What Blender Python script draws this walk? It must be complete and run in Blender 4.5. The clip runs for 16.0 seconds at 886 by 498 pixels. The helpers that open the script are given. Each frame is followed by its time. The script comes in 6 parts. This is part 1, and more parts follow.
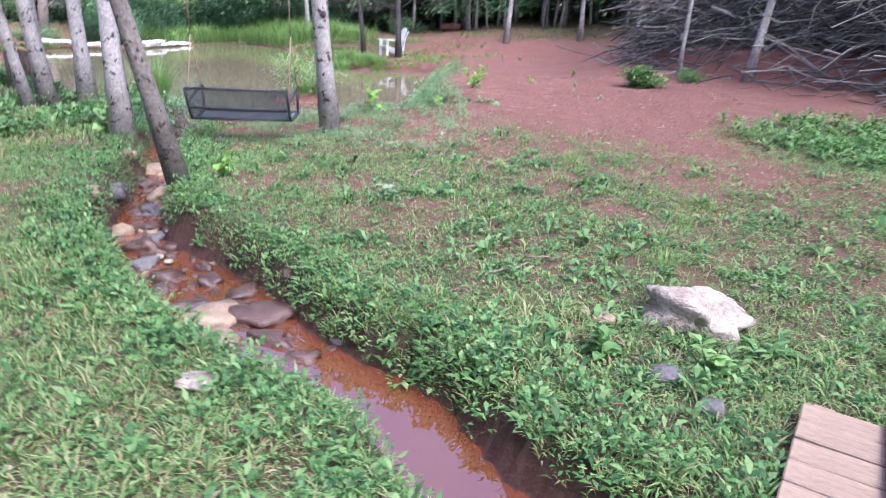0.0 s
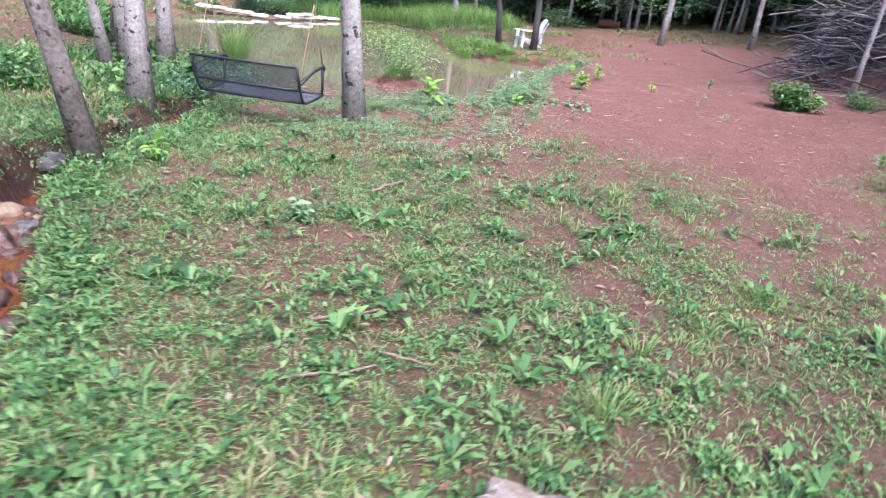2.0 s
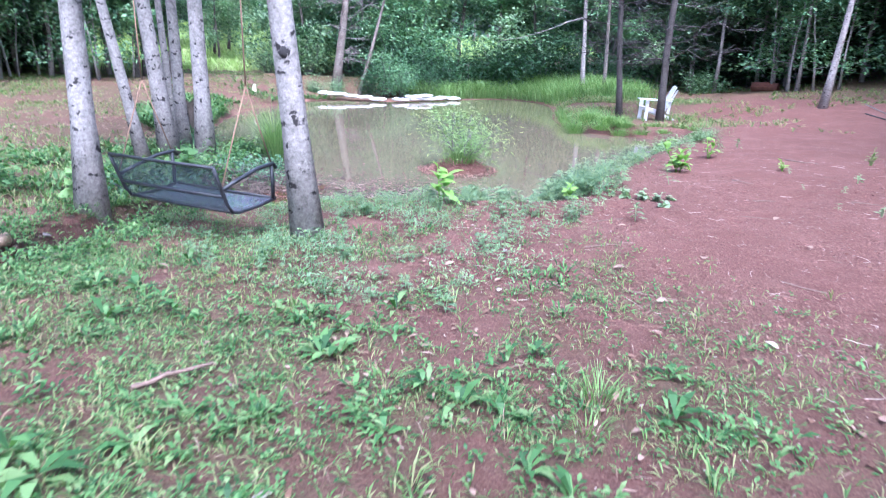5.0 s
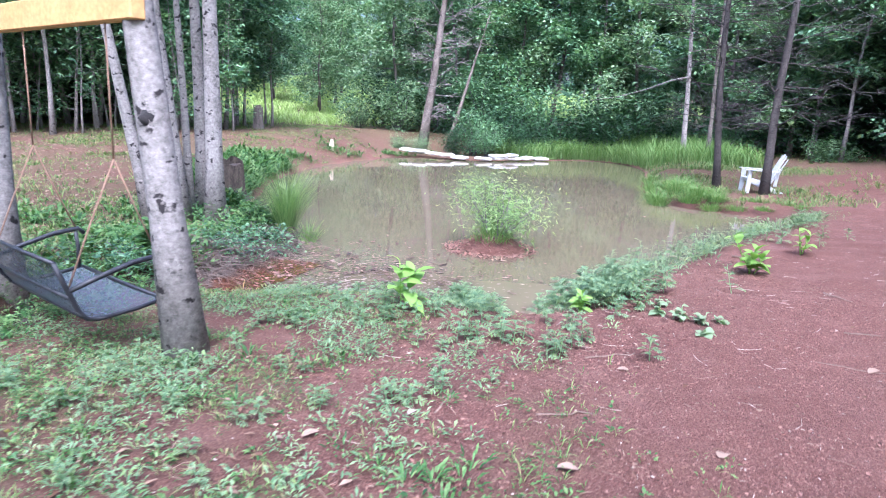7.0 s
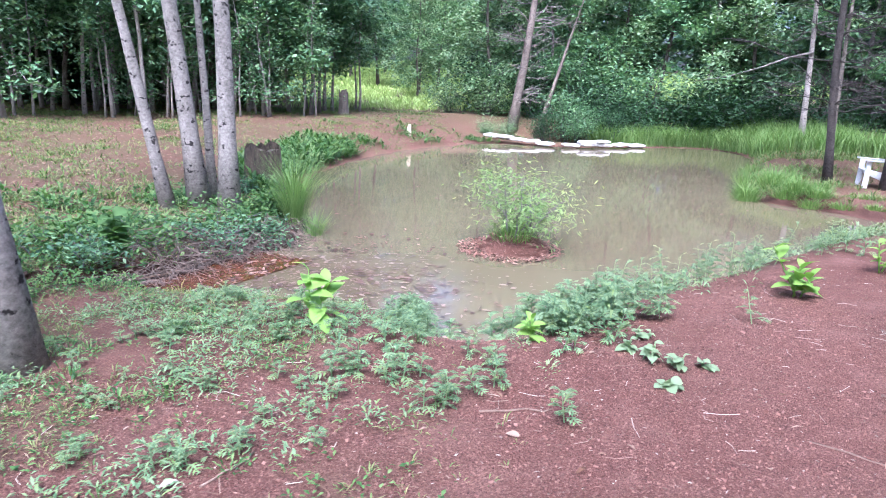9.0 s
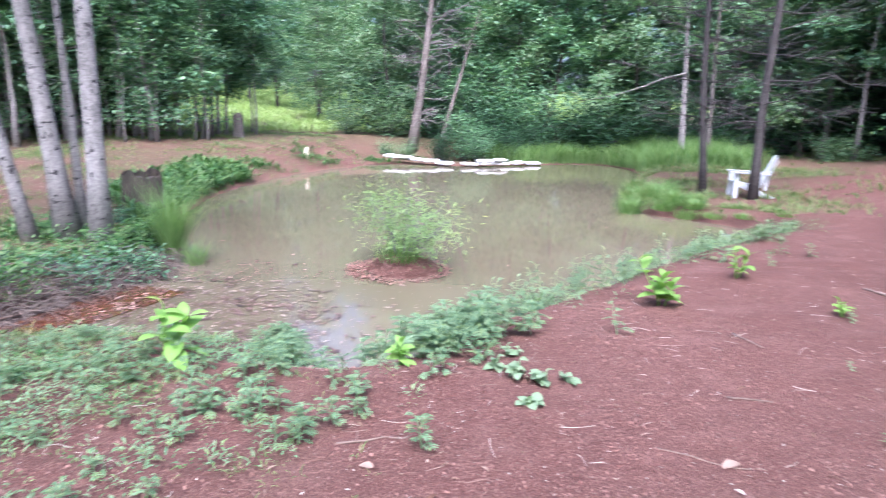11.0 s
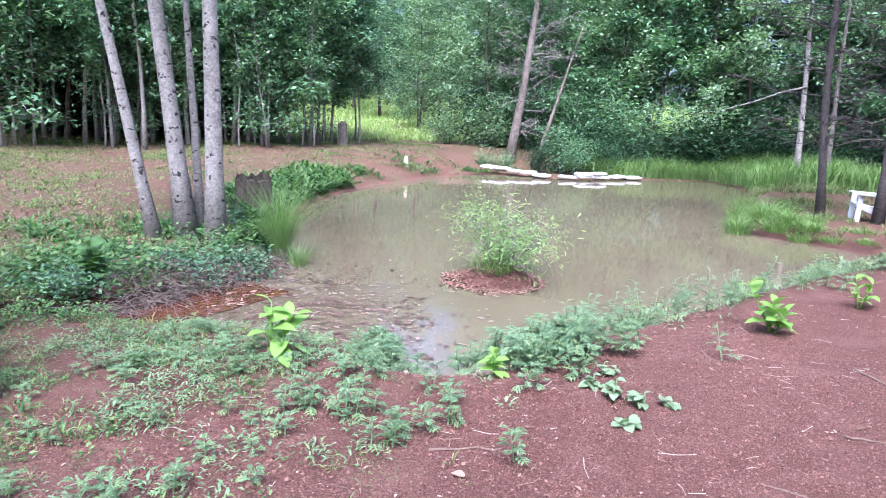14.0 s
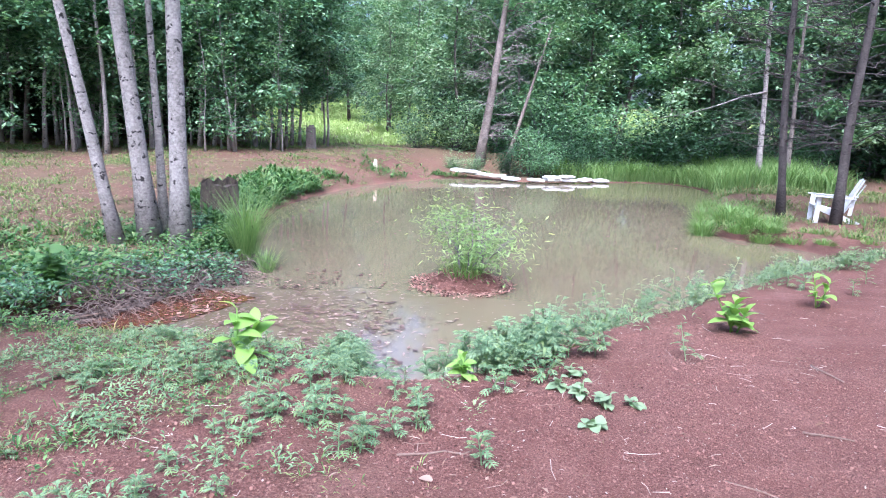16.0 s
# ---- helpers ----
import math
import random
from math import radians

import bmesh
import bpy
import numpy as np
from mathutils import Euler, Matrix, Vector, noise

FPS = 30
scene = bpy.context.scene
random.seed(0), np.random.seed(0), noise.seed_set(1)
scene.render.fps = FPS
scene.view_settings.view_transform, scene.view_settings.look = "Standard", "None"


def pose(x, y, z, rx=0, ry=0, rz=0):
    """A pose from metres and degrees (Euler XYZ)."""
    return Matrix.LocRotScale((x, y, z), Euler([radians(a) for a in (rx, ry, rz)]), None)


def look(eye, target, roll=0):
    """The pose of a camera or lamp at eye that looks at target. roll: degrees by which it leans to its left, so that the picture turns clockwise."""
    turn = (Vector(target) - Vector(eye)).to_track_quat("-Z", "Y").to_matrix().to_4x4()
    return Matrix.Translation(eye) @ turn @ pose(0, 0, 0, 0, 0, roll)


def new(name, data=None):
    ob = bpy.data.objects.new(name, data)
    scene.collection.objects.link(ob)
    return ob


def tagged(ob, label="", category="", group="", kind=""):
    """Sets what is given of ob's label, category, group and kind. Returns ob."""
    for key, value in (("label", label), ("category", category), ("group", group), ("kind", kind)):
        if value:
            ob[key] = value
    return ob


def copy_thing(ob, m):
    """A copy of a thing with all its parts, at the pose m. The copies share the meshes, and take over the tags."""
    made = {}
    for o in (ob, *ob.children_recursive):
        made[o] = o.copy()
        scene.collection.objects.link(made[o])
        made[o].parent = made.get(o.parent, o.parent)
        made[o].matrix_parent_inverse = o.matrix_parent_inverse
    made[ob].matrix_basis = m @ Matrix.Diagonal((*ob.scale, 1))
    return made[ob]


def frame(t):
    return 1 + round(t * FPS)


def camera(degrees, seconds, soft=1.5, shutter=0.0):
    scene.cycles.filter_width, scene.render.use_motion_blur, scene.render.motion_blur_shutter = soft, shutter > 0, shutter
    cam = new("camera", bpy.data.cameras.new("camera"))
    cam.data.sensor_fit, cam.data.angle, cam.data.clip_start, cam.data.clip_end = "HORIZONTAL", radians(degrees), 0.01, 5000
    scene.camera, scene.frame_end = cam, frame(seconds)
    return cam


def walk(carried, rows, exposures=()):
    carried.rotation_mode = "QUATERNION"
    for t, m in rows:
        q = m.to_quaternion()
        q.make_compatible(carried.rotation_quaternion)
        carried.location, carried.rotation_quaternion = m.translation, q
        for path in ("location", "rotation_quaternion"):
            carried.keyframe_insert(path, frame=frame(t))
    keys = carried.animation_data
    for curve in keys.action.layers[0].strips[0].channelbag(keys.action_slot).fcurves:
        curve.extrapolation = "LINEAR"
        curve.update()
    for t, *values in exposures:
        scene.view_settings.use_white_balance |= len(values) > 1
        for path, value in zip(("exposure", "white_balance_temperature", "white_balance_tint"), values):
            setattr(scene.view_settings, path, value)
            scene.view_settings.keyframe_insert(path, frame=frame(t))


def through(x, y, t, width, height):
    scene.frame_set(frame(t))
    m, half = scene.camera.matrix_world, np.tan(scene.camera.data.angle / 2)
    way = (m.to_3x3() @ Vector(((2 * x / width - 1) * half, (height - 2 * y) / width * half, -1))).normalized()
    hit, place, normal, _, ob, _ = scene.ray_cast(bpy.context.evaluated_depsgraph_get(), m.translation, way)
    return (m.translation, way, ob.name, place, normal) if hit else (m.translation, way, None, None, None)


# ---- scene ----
cam = camera(68.9, 16.0, soft=1.0, shutter=0.4)
EXPOSURE = 2.32
PATH = [
    (0, (1.258, -0.742, 1.593), (0.903, 1.096, 0.888), 1.9),
    (0.5, (1.492, -0.201, 1.474), (1.067, 1.578, 0.666), 3.9),
    (1, (1.816, 0.286, 1.407), (1.317, 2.065, 0.639), -2.0),
    (1.5, (1.999, 0.792, 1.436), (1.283, 2.483, 0.645), -0.0),
    (2, (2.212, 1.298, 1.48), (1.431, 2.98, 0.729), 5.8),
    (2.5, (2.469, 1.813, 1.479), (1.516, 3.363, 0.649), 4.5),
    (3, (2.466, 2.232, 1.382), (1.481, 3.825, 0.68), 5.1),
    (3.5, (2.526, 2.71, 1.361), (1.528, 4.277, 0.62), 2.6),
    (4, (2.493, 3.172, 1.419), (1.361, 4.626, 0.642), 1.6),
    (4.5, (2.437, 3.629, 1.449), (1.294, 5.114, 0.75), 5.4),
    (5, (2.413, 4.133, 1.454), (1.177, 5.596, 0.88), 1.6),
    (7.3, (2.117, 6.472, 1.593), (0.599, 7.704, 1.17), 2.4),
    (7.5, (2.095, 6.663, 1.599), (0.58, 7.889, 1.148), 0.8),
    (7.6, (2.106, 6.768, 1.604), (0.581, 7.98, 1.153), 0.4),
    (8, (2.149, 7.089, 1.6), (0.527, 8.194, 1.213), 4.1),
    (8.2, (2.143, 7.291, 1.588), (0.488, 8.298, 1.088), 3.5),
    (10.3, (2.253, 8.176, 1.599), (0.541, 9.096, 1.128), 1.8),
    (10.5, (2.249, 8.166, 1.608), (0.545, 9.106, 1.146), 2.2),
    (11, (2.295, 8.188, 1.61), (0.734, 9.366, 1.19), 1.4),
    (11.5, (2.366, 8.221, 1.617), (0.948, 9.572, 1.213), 1.3),
    (12, (2.353, 8.252, 1.608), (0.857, 9.512, 1.192), 1.1),
    (12.5, (2.298, 8.176, 1.608), (0.601, 9.148, 1.19), 1.2),
    (13, (2.299, 8.144, 1.61), (0.579, 9.074, 1.189), 1.9),
    (13.5, (2.271, 8.133, 1.602), (0.535, 9.027, 1.169), 2.1),
    (14, (2.285, 8.14, 1.617), (0.566, 9.081, 1.22), 2.3),
    (14.5, (2.29, 8.153, 1.616), (0.591, 9.131, 1.221), 2.2),
    (15, (2.298, 8.156, 1.617), (0.607, 9.154, 1.239), 2.0),
    (15.5, (2.298, 8.158, 1.617), (0.61, 9.159, 1.23), 2.6),
    (16, (2.297, 8.161, 1.622), (0.62, 9.181, 1.239), 2.3),
]
walk(cam, [(t, look(e, g, r)) for t, e, g, r in PATH], exposures=[(0.0, EXPOSURE - 0.1, 5000, 18), (1.5, EXPOSURE - 0.06, 5120, 18), (2.5, EXPOSURE - 0.02, 5050, 18), (3.5, EXPOSURE + 0.02, 4780, 18), (5.0, EXPOSURE + 0.12, 4560, 18), (7.5, EXPOSURE - 0.02, 4820, 18), (11.0, EXPOSURE, 4880, 18), (16.0, EXPOSURE - 0.03, 4840, 18)])

# ---- world and sun: a bright overcast afternoon ----
world = bpy.data.worlds.new("world")
scene.world = world
world.use_nodes = True
wn = world.node_tree.nodes
sky = wn.new("ShaderNodeTexSky")
sky.sky_type, sky.sun_disc = "NISHITA", False
sky.sun_elevation, sky.sun_rotation = radians(58), radians(129)
sky.air_density, sky.dust_density, sky.ozone_density = 1.0, 9.0, 1.0
wn["Background"].inputs["Strength"].default_value = 0.15
world.node_tree.links.new(sky.outputs[0], wn["Background"].inputs[0])
sun = new("sun", bpy.data.lights.new("sun", "SUN"))
sun.data.energy, sun.data.angle, sun.data.color = 0.65, radians(35), (1.0, 0.96, 0.9)
sun.matrix_world = look((22, -18, 45), (0, 0, 0))

# ---- materials ----


def nodes_of(name):
    m = bpy.data.materials.new(name)
    m.use_nodes = True
    nt = m.node_tree
    return m, nt, nt.nodes["Principled BSDF"], nt.nodes["Material Output"]


def ramp(nt, source, stops):
    r = nt.nodes.new("ShaderNodeValToRGB")
    while len(r.color_ramp.elements) < len(stops):
        r.color_ramp.elements.new(0.5)
    for e, (p, c) in zip(r.color_ramp.elements, stops):
        e.position, e.color = p, (*c, 1)
    nt.links.new(source, r.inputs[0])
    return r.outputs[0]


def noise_of(nt, scale, detail=4.0, stretch=(1, 1, 1), rough=0.6):
    tc = nt.nodes.new("ShaderNodeTexCoord")
    mp = nt.nodes.new("ShaderNodeMapping")
    mp.inputs["Scale"].default_value = stretch
    n = nt.nodes.new("ShaderNodeTexNoise")
    n.inputs["Scale"].default_value, n.inputs["Detail"].default_value, n.inputs["Roughness"].default_value = scale, detail, rough
    nt.links.new(tc.outputs["Object"], mp.inputs[0])
    nt.links.new(mp.outputs[0], n.inputs["Vector"])
    return n.outputs["Fac"]


def mixed(nt, fac, a, b, kind="MIX"):
    m = nt.nodes.new("ShaderNodeMix")
    m.data_type, m.blend_type = "RGBA", kind
    for sock, v in ((m.inputs[0], fac), (m.inputs[6], a), (m.inputs[7], b)):
        if isinstance(v, (int, float)):
            sock.default_value = v
        elif isinstance(v, tuple):
            sock.default_value = (*v, 1)
        else:
            nt.links.new(v, sock)
    return m.outputs[2]


def bump(nt, height, strength, distance, bsdf):
    b = nt.nodes.new("ShaderNodeBump")
    b.inputs["Strength"].default_value, b.inputs["Distance"].default_value = strength, distance
    nt.links.new(height, b.inputs["Height"])
    nt.links.new(b.outputs[0], bsdf.inputs["Normal"])


def surface(name, a, b, scale=6.0, rough=0.8, relief=0.4, depth=0.01, stretch=(1, 1, 1), metallic=0.0, vary=0.25, grain=6.0):
    """A worn surface: two tones at a large scale, a finer grain over them, some change from piece to piece."""
    m, nt, p, out = nodes_of(name)
    big, fine = noise_of(nt, scale, 5, stretch), noise_of(nt, scale * grain, 4, stretch)
    col = ramp(nt, big, [(0.32, a), (0.68, b)])
    col = mixed(nt, 0.35, col, ramp(nt, fine, [(0.3, tuple(c * 0.45 for c in a)), (0.7, tuple(min(1, c * 1.35) for c in b))]))
    info = nt.nodes.new("ShaderNodeObjectInfo")
    col = mixed(nt, vary, col, ramp(nt, info.outputs["Random"], [(0.0, (0.45, 0.45, 0.45)), (1.0, (1.0, 1.0, 1.0))]), "MULTIPLY")
    nt.links.new(col, p.inputs["Base Color"])
    p.inputs["Roughness"].default_value, p.inputs["Metallic"].default_value = rough, metallic
    p.inputs["Specular IOR Level"].default_value = 0.3
    if relief:
        bump(nt, fine, relief, depth, p)
    return m


def leaf_material(name, tones, rough=0.55, through=0.4, gloss=0.3):
    """Leaf tissue: every leaf its own tone, some light passing through."""
    m, nt, p, out = nodes_of(name)
    geo = nt.nodes.new("ShaderNodeNewGeometry")
    step = 1.0 / max(1, len(tones) - 1)
    col = ramp(nt, geo.outputs["Random Per Island"], [(i * step, c) for i, c in enumerate(tones)])
    patch = noise_of(nt, 1.3, 3)
    col = mixed(nt, 0.5, col, ramp(nt, patch, [(0.3, (0.5, 0.55, 0.5)), (0.7, (1, 1, 1))]), "MULTIPLY")
    nt.links.new(col, p.inputs["Base Color"])
    p.inputs["Roughness"].default_value, p.inputs["Specular IOR Level"].default_value = rough, gloss
    t = nt.nodes.new("ShaderNodeBsdfTranslucent")
    nt.links.new(mixed(nt, 1.0, col, (1.0, 1.1, 0.6), "MULTIPLY"), t.inputs[0])
    mx = nt.nodes.new("ShaderNodeMixShader")
    mx.inputs[0].default_value = through
    nt.links.new(p.outputs[0], mx.inputs[1])
    nt.links.new(t.outputs[0], mx.inputs[2])
    nt.links.new(mx.outputs[0], out.inputs[0])
    return m


def bark_material(name, a, b, spot, amount, spot_scale=7.0):
    """Bark with lichen tones and dark branch scars."""
    m, nt, p, out = nodes_of(name)
    big, fine = noise_of(nt, 4.0, 6, (1, 1, 0.7), 0.7), noise_of(nt, 26.0, 5, (1, 1, 1.2), 0.7)
    col = ramp(nt, big, [(0.36, tuple(c * 0.72 for c in a)), (0.62, b)])
    col = mixed(nt, 0.45, col, ramp(nt, fine, [(0.35, tuple(c * 0.4 for c in a)), (0.65, tuple(min(1, c * 1.3) for c in b))]))
    tc, mp = nt.nodes.new("ShaderNodeTexCoord"), nt.nodes.new("ShaderNodeMapping")
    mp.inputs["Scale"].default_value = (0.85, 0.85, 1.5)
    vo = nt.nodes.new("ShaderNodeTexVoronoi")
    vo.inputs["Scale"].default_value = spot_scale
    nt.links.new(tc.outputs["Object"], mp.inputs[0])
    warp = nt.nodes.new("ShaderNodeTexNoise")
    warp.inputs["Scale"].default_value, warp.inputs["Detail"].default_value = 9.0, 4.0
    nt.links.new(tc.outputs["Object"], warp.inputs["Vector"])
    shift = nt.nodes.new("ShaderNodeVectorMath")
    shift.operation = "MULTIPLY_ADD"
    shift.inputs[1].default_value = (0.30, 0.30, 0.30)
    nt.links.new(warp.outputs["Color"], shift.inputs[0])
    nt.links.new(mp.outputs[0], shift.inputs[2])
    nt.links.new(shift.outputs[0], vo.inputs["Vector"])
    mask = ramp(nt, vo.outputs["Distance"], [(amount, (1, 1, 1)), (amount + 0.12, (0, 0, 0))])
    col = mixed(nt, mask, col, spot)
    bands = ramp(nt, noise_of(nt, 2.2, 6, (0.9, 0.9, 2.2), 0.75), [(0.58, (0, 0, 0)), (0.66, (1, 1, 1))])
    col = mixed(nt, mixed(nt, 0.6, (0, 0, 0), bands), col, tuple(c * 2.2 for c in spot))
    lichen = ramp(nt, noise_of(nt, 9.0, 6, rough=0.8), [(0.6, (0, 0, 0)), (0.68, (1, 1, 1))])
    col = mixed(nt, mixed(nt, 0.5, (0, 0, 0), lichen), col, tuple(min(0.7, c * 1.75) for c in b))
    nt.links.new(col, p.inputs["Base Color"])
    p.inputs["Roughness"].default_value = 0.9
    p.inputs["Specular IOR Level"].default_value = 0.15
    bump(nt, fine, 0.7, 0.012, p)
    return m


def soil_material():
    """Red clay with crumbs, dry litter, damp hollows, and moss and dead thatch where grass grows."""
    m, nt, p, out = nodes_of("red_clay_soil")
    big, mid, fine = noise_of(nt, 0.55, 5), noise_of(nt, 4.0, 6), noise_of(nt, 85.0, 6, rough=0.8)
    clay = ramp(nt, mid, [(0.28, (0.078, 0.029, 0.018)), (0.5, (0.130, 0.053, 0.037)), (0.74, (0.198, 0.098, 0.071))])
    clay = mixed(nt, 0.4, clay, ramp(nt, big, [(0.35, (0.093, 0.036, 0.028)), (0.66, (0.195, 0.110, 0.090))]))
    trodden = ramp(nt, noise_of(nt, 1.7, 5, rough=0.7), [(0.52, (0, 0, 0)), (0.66, (1, 1, 1))])
    clay = mixed(nt, mixed(nt, 0.65, (0, 0, 0), trodden), clay, (0.255, 0.145, 0.112))
    clay = mixed(nt, 0.62, clay, ramp(nt, fine, [(0.36, (0.020, 0.008, 0.006)), (0.53, (0.138, 0.058, 0.043)), (0.68, (0.29, 0.17, 0.13))]))
    speck = ramp(nt, noise_of(nt, 38.0, 3, rough=0.5), [(0.64, (0, 0, 0)), (0.70, (1, 1, 1))])
    clay = mixed(nt, mixed(nt, 0.45, (0, 0, 0), speck), clay, (0.26, 0.16, 0.12))
    thatch = ramp(nt, fine, [(0.3, (0.03, 0.022, 0.014)), (0.5, (0.11, 0.07, 0.042)), (0.62, (0.095, 0.095, 0.028)), (0.78, (0.20, 0.15, 0.10))])
    at = nt.nodes.new("ShaderNodeAttribute")
    at.attribute_name = "cover"
    edge = mixed(nt, 0.5, at.outputs["Color"], ramp(nt, mid, [(0.4, (0, 0, 0)), (0.6, (1, 1, 1))]), "OVERLAY")
    col = mixed(nt, edge, clay, thatch)
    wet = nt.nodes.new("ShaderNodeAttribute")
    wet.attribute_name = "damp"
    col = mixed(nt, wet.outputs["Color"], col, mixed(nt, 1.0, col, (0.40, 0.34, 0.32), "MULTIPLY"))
    nt.links.new(col, p.inputs["Base Color"])
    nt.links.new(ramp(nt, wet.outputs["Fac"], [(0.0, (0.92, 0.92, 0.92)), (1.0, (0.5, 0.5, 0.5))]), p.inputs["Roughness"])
    p.inputs["Specular IOR Level"].default_value = 0.22
    both = mixed(nt, 0.35, mixed(nt, 0.5, mid, noise_of(nt, 19.0, 5, rough=0.7)), fine)
    bump(nt, both, 1.0, 0.075, p)
    return m


def water_material(name, deep, shoal, rough, ripple, size):
    m, nt, p, out = nodes_of(name)
    nt.links.new(ramp(nt, noise_of(nt, 0.35, 4), [(0.35, deep), (0.7, shoal)]), p.inputs["Base Color"])
    p.inputs["Roughness"].default_value, p.inputs["IOR"].default_value = rough, 1.33
    bump(nt, noise_of(nt, size, 3), ripple, 0.02, p)
    return m


SOIL = soil_material()
POND = water_material("silty_pond_water", (0.104, 0.084, 0.050), (0.132, 0.107, 0.067), 0.045, 0.008, 1.2)
BROOK = water_material("clay_stream_water", (0.062, 0.018, 0.008), (0.10, 0.033, 0.015), 0.01, 0.10, 4.0)
BROOK.node_tree.nodes["Principled BSDF"].inputs["Specular IOR Level"].default_value = 1.0
BROOK.node_tree.nodes["Principled BSDF"].inputs["IOR"].default_value = 1.6
GRASS = leaf_material("meadow_grass", [(0.045, 0.088, 0.025), (0.105, 0.185, 0.047), (0.17, 0.255, 0.076), (0.265, 0.275, 0.12), (0.26, 0.20, 0.11)])
WEED = leaf_material("broad_weed_leaf", [(0.029, 0.070, 0.021), (0.070, 0.150, 0.040), (0.127, 0.222, 0.068), (0.205, 0.27, 0.105)])
MOSS = leaf_material("yellow_moss", [(0.18, 0.17, 0.036), (0.26, 0.21, 0.048), (0.14, 0.18, 0.036)])
RAG = leaf_material("ragweed_leaf", [(0.098, 0.168, 0.08), (0.16, 0.245, 0.123), (0.25, 0.335, 0.185), (0.215, 0.28, 0.10)], 0.6)
BRIGHT = leaf_material("young_yellow_green_leaf", [(0.16, 0.30, 0.05), (0.23, 0.39, 0.075), (0.31, 0.42, 0.10)])
PALE = leaf_material("pale_vine_leaf", [(0.09, 0.165, 0.06), (0.15, 0.235, 0.105), (0.27, 0.34, 0.20), (0.08, 0.155, 0.045)])
REED = leaf_material("reed_blade", [(0.11, 0.19, 0.05), (0.17, 0.27, 0.075), (0.26, 0.35, 0.13)])
WILLOW = leaf_material("willow_leaf", [(0.12, 0.21, 0.06), (0.20, 0.31, 0.10), (0.29, 0.39, 0.15)])
# sunlight on the meadow is put into these raised blade tones
MEADOW = leaf_material("sun_brightened_meadow_grass", [(0.34, 0.46, 0.14), (0.43, 0.54, 0.20), (0.52, 0.60, 0.28)], 0.6, 0.5)
WOOD_A = leaf_material("forest_leaf_dark", [(0.040, 0.090, 0.050), (0.105, 0.205, 0.105), (0.24, 0.37, 0.20)], 0.5, 0.42, 0.4)
WOOD_B = leaf_material("forest_leaf_mid", [(0.055, 0.12, 0.06), (0.13, 0.24, 0.12), (0.28, 0.41, 0.22)], 0.5, 0.42, 0.4)
WOOD_C = leaf_material("forest_leaf_light", [(0.08, 0.15, 0.07), (0.17, 0.27, 0.13), (0.33, 0.42, 0.26)])
# shade in the hollows under the wood is put into these leaf tones
WOOD_D = leaf_material("shade_darkened_leaf", [(0.016, 0.042, 0.02), (0.036, 0.082, 0.038), (0.085, 0.155, 0.072)], 0.5)
NEEDLE = leaf_material("pine_needle", [(0.06, 0.12, 0.045), (0.11, 0.18, 0.075)])
DRYLEAF = leaf_material("dry_leaf", [(0.1, 0.045, 0.025), (0.18, 0.1, 0.065), (0.32, 0.22, 0.165), (0.13, 0.06, 0.04)], 0.8, 0.1)
SODDEN = leaf_material("sodden_leaf", [(0.04, 0.022, 0.015), (0.085, 0.042, 0.03), (0.15, 0.085, 0.06), (0.30, 0.22, 0.17)], 0.6, 0.0)
MULCH = leaf_material("russet_mulch", [(0.09, 0.04, 0.028), (0.19, 0.088, 0.064), (0.32, 0.19, 0.15)], 0.9, 0.0)
CHIP = leaf_material("pale_leaf_chip", [(0.12, 0.06, 0.042), (0.26, 0.18, 0.14), (0.42, 0.35, 0.29), (0.17, 0.09, 0.065)], 0.85, 0.0)
CRUMB = leaf_material("clay_crumb", [(0.06, 0.024, 0.017), (0.125, 0.054, 0.04), (0.24, 0.13, 0.10), (0.15, 0.07, 0.052)], 0.9, 0.0)
DEADSTEM = surface("brown_dead_stem", (0.05, 0.036, 0.029), (0.17, 0.13, 0.105), 6, 0.9, 0.3, 0.003)
PALEBARK = bark_material("pale_spotted_bark", (0.155, 0.136, 0.122), (0.30, 0.27, 0.245), (0.028, 0.024, 0.023), 0.17, 6.5)
GREYBARK = bark_material("grey_bark", (0.17, 0.145, 0.13), (0.31, 0.275, 0.25), (0.05, 0.04, 0.035), 0.12, 8.0)
PINEBARK = bark_material("pine_bark", (0.034, 0.029, 0.027), (0.080, 0.069, 0.063), (0.022, 0.017, 0.016), 0.1, 12.0)
DARKBARK = bark_material("forest_bark", (0.075, 0.062, 0.052), (0.17, 0.145, 0.125), (0.03, 0.025, 0.02), 0.15, 9.0)
# canopy shade over the brush pile is put into this dark wood tone
PILEWOOD = surface("shade_darkened_brushwood", (0.03, 0.026, 0.025), (0.10, 0.09, 0.088), 5, 0.9, 0.4, 0.004, vary=0.6)
DEADTWIG = surface("bare_grey_twig", (0.11, 0.095, 0.085), (0.24, 0.21, 0.19), 6, 0.9, 0.3, 0.003)
SNAGBARK = bark_material("brown_flaking_bark", (0.10, 0.08, 0.068), (0.20, 0.165, 0.14), (0.05, 0.036, 0.03), 0.12, 9.0)
TWIG = surface("weathered_brushwood", (0.075, 0.068, 0.068), (0.18, 0.168, 0.168), 5, 0.9, 0.4, 0.004, vary=0.6)
STICK = surface("dry_stick", (0.085, 0.055, 0.04), (0.22, 0.15, 0.115), 9, 0.9, 0.4, 0.003)
STUMPWOOD = surface("rotting_stump_wood", (0.022, 0.016, 0.012), (0.15, 0.115, 0.088), 7, 0.95, 1.0, 0.03, (2.2, 2.2, 0.6))
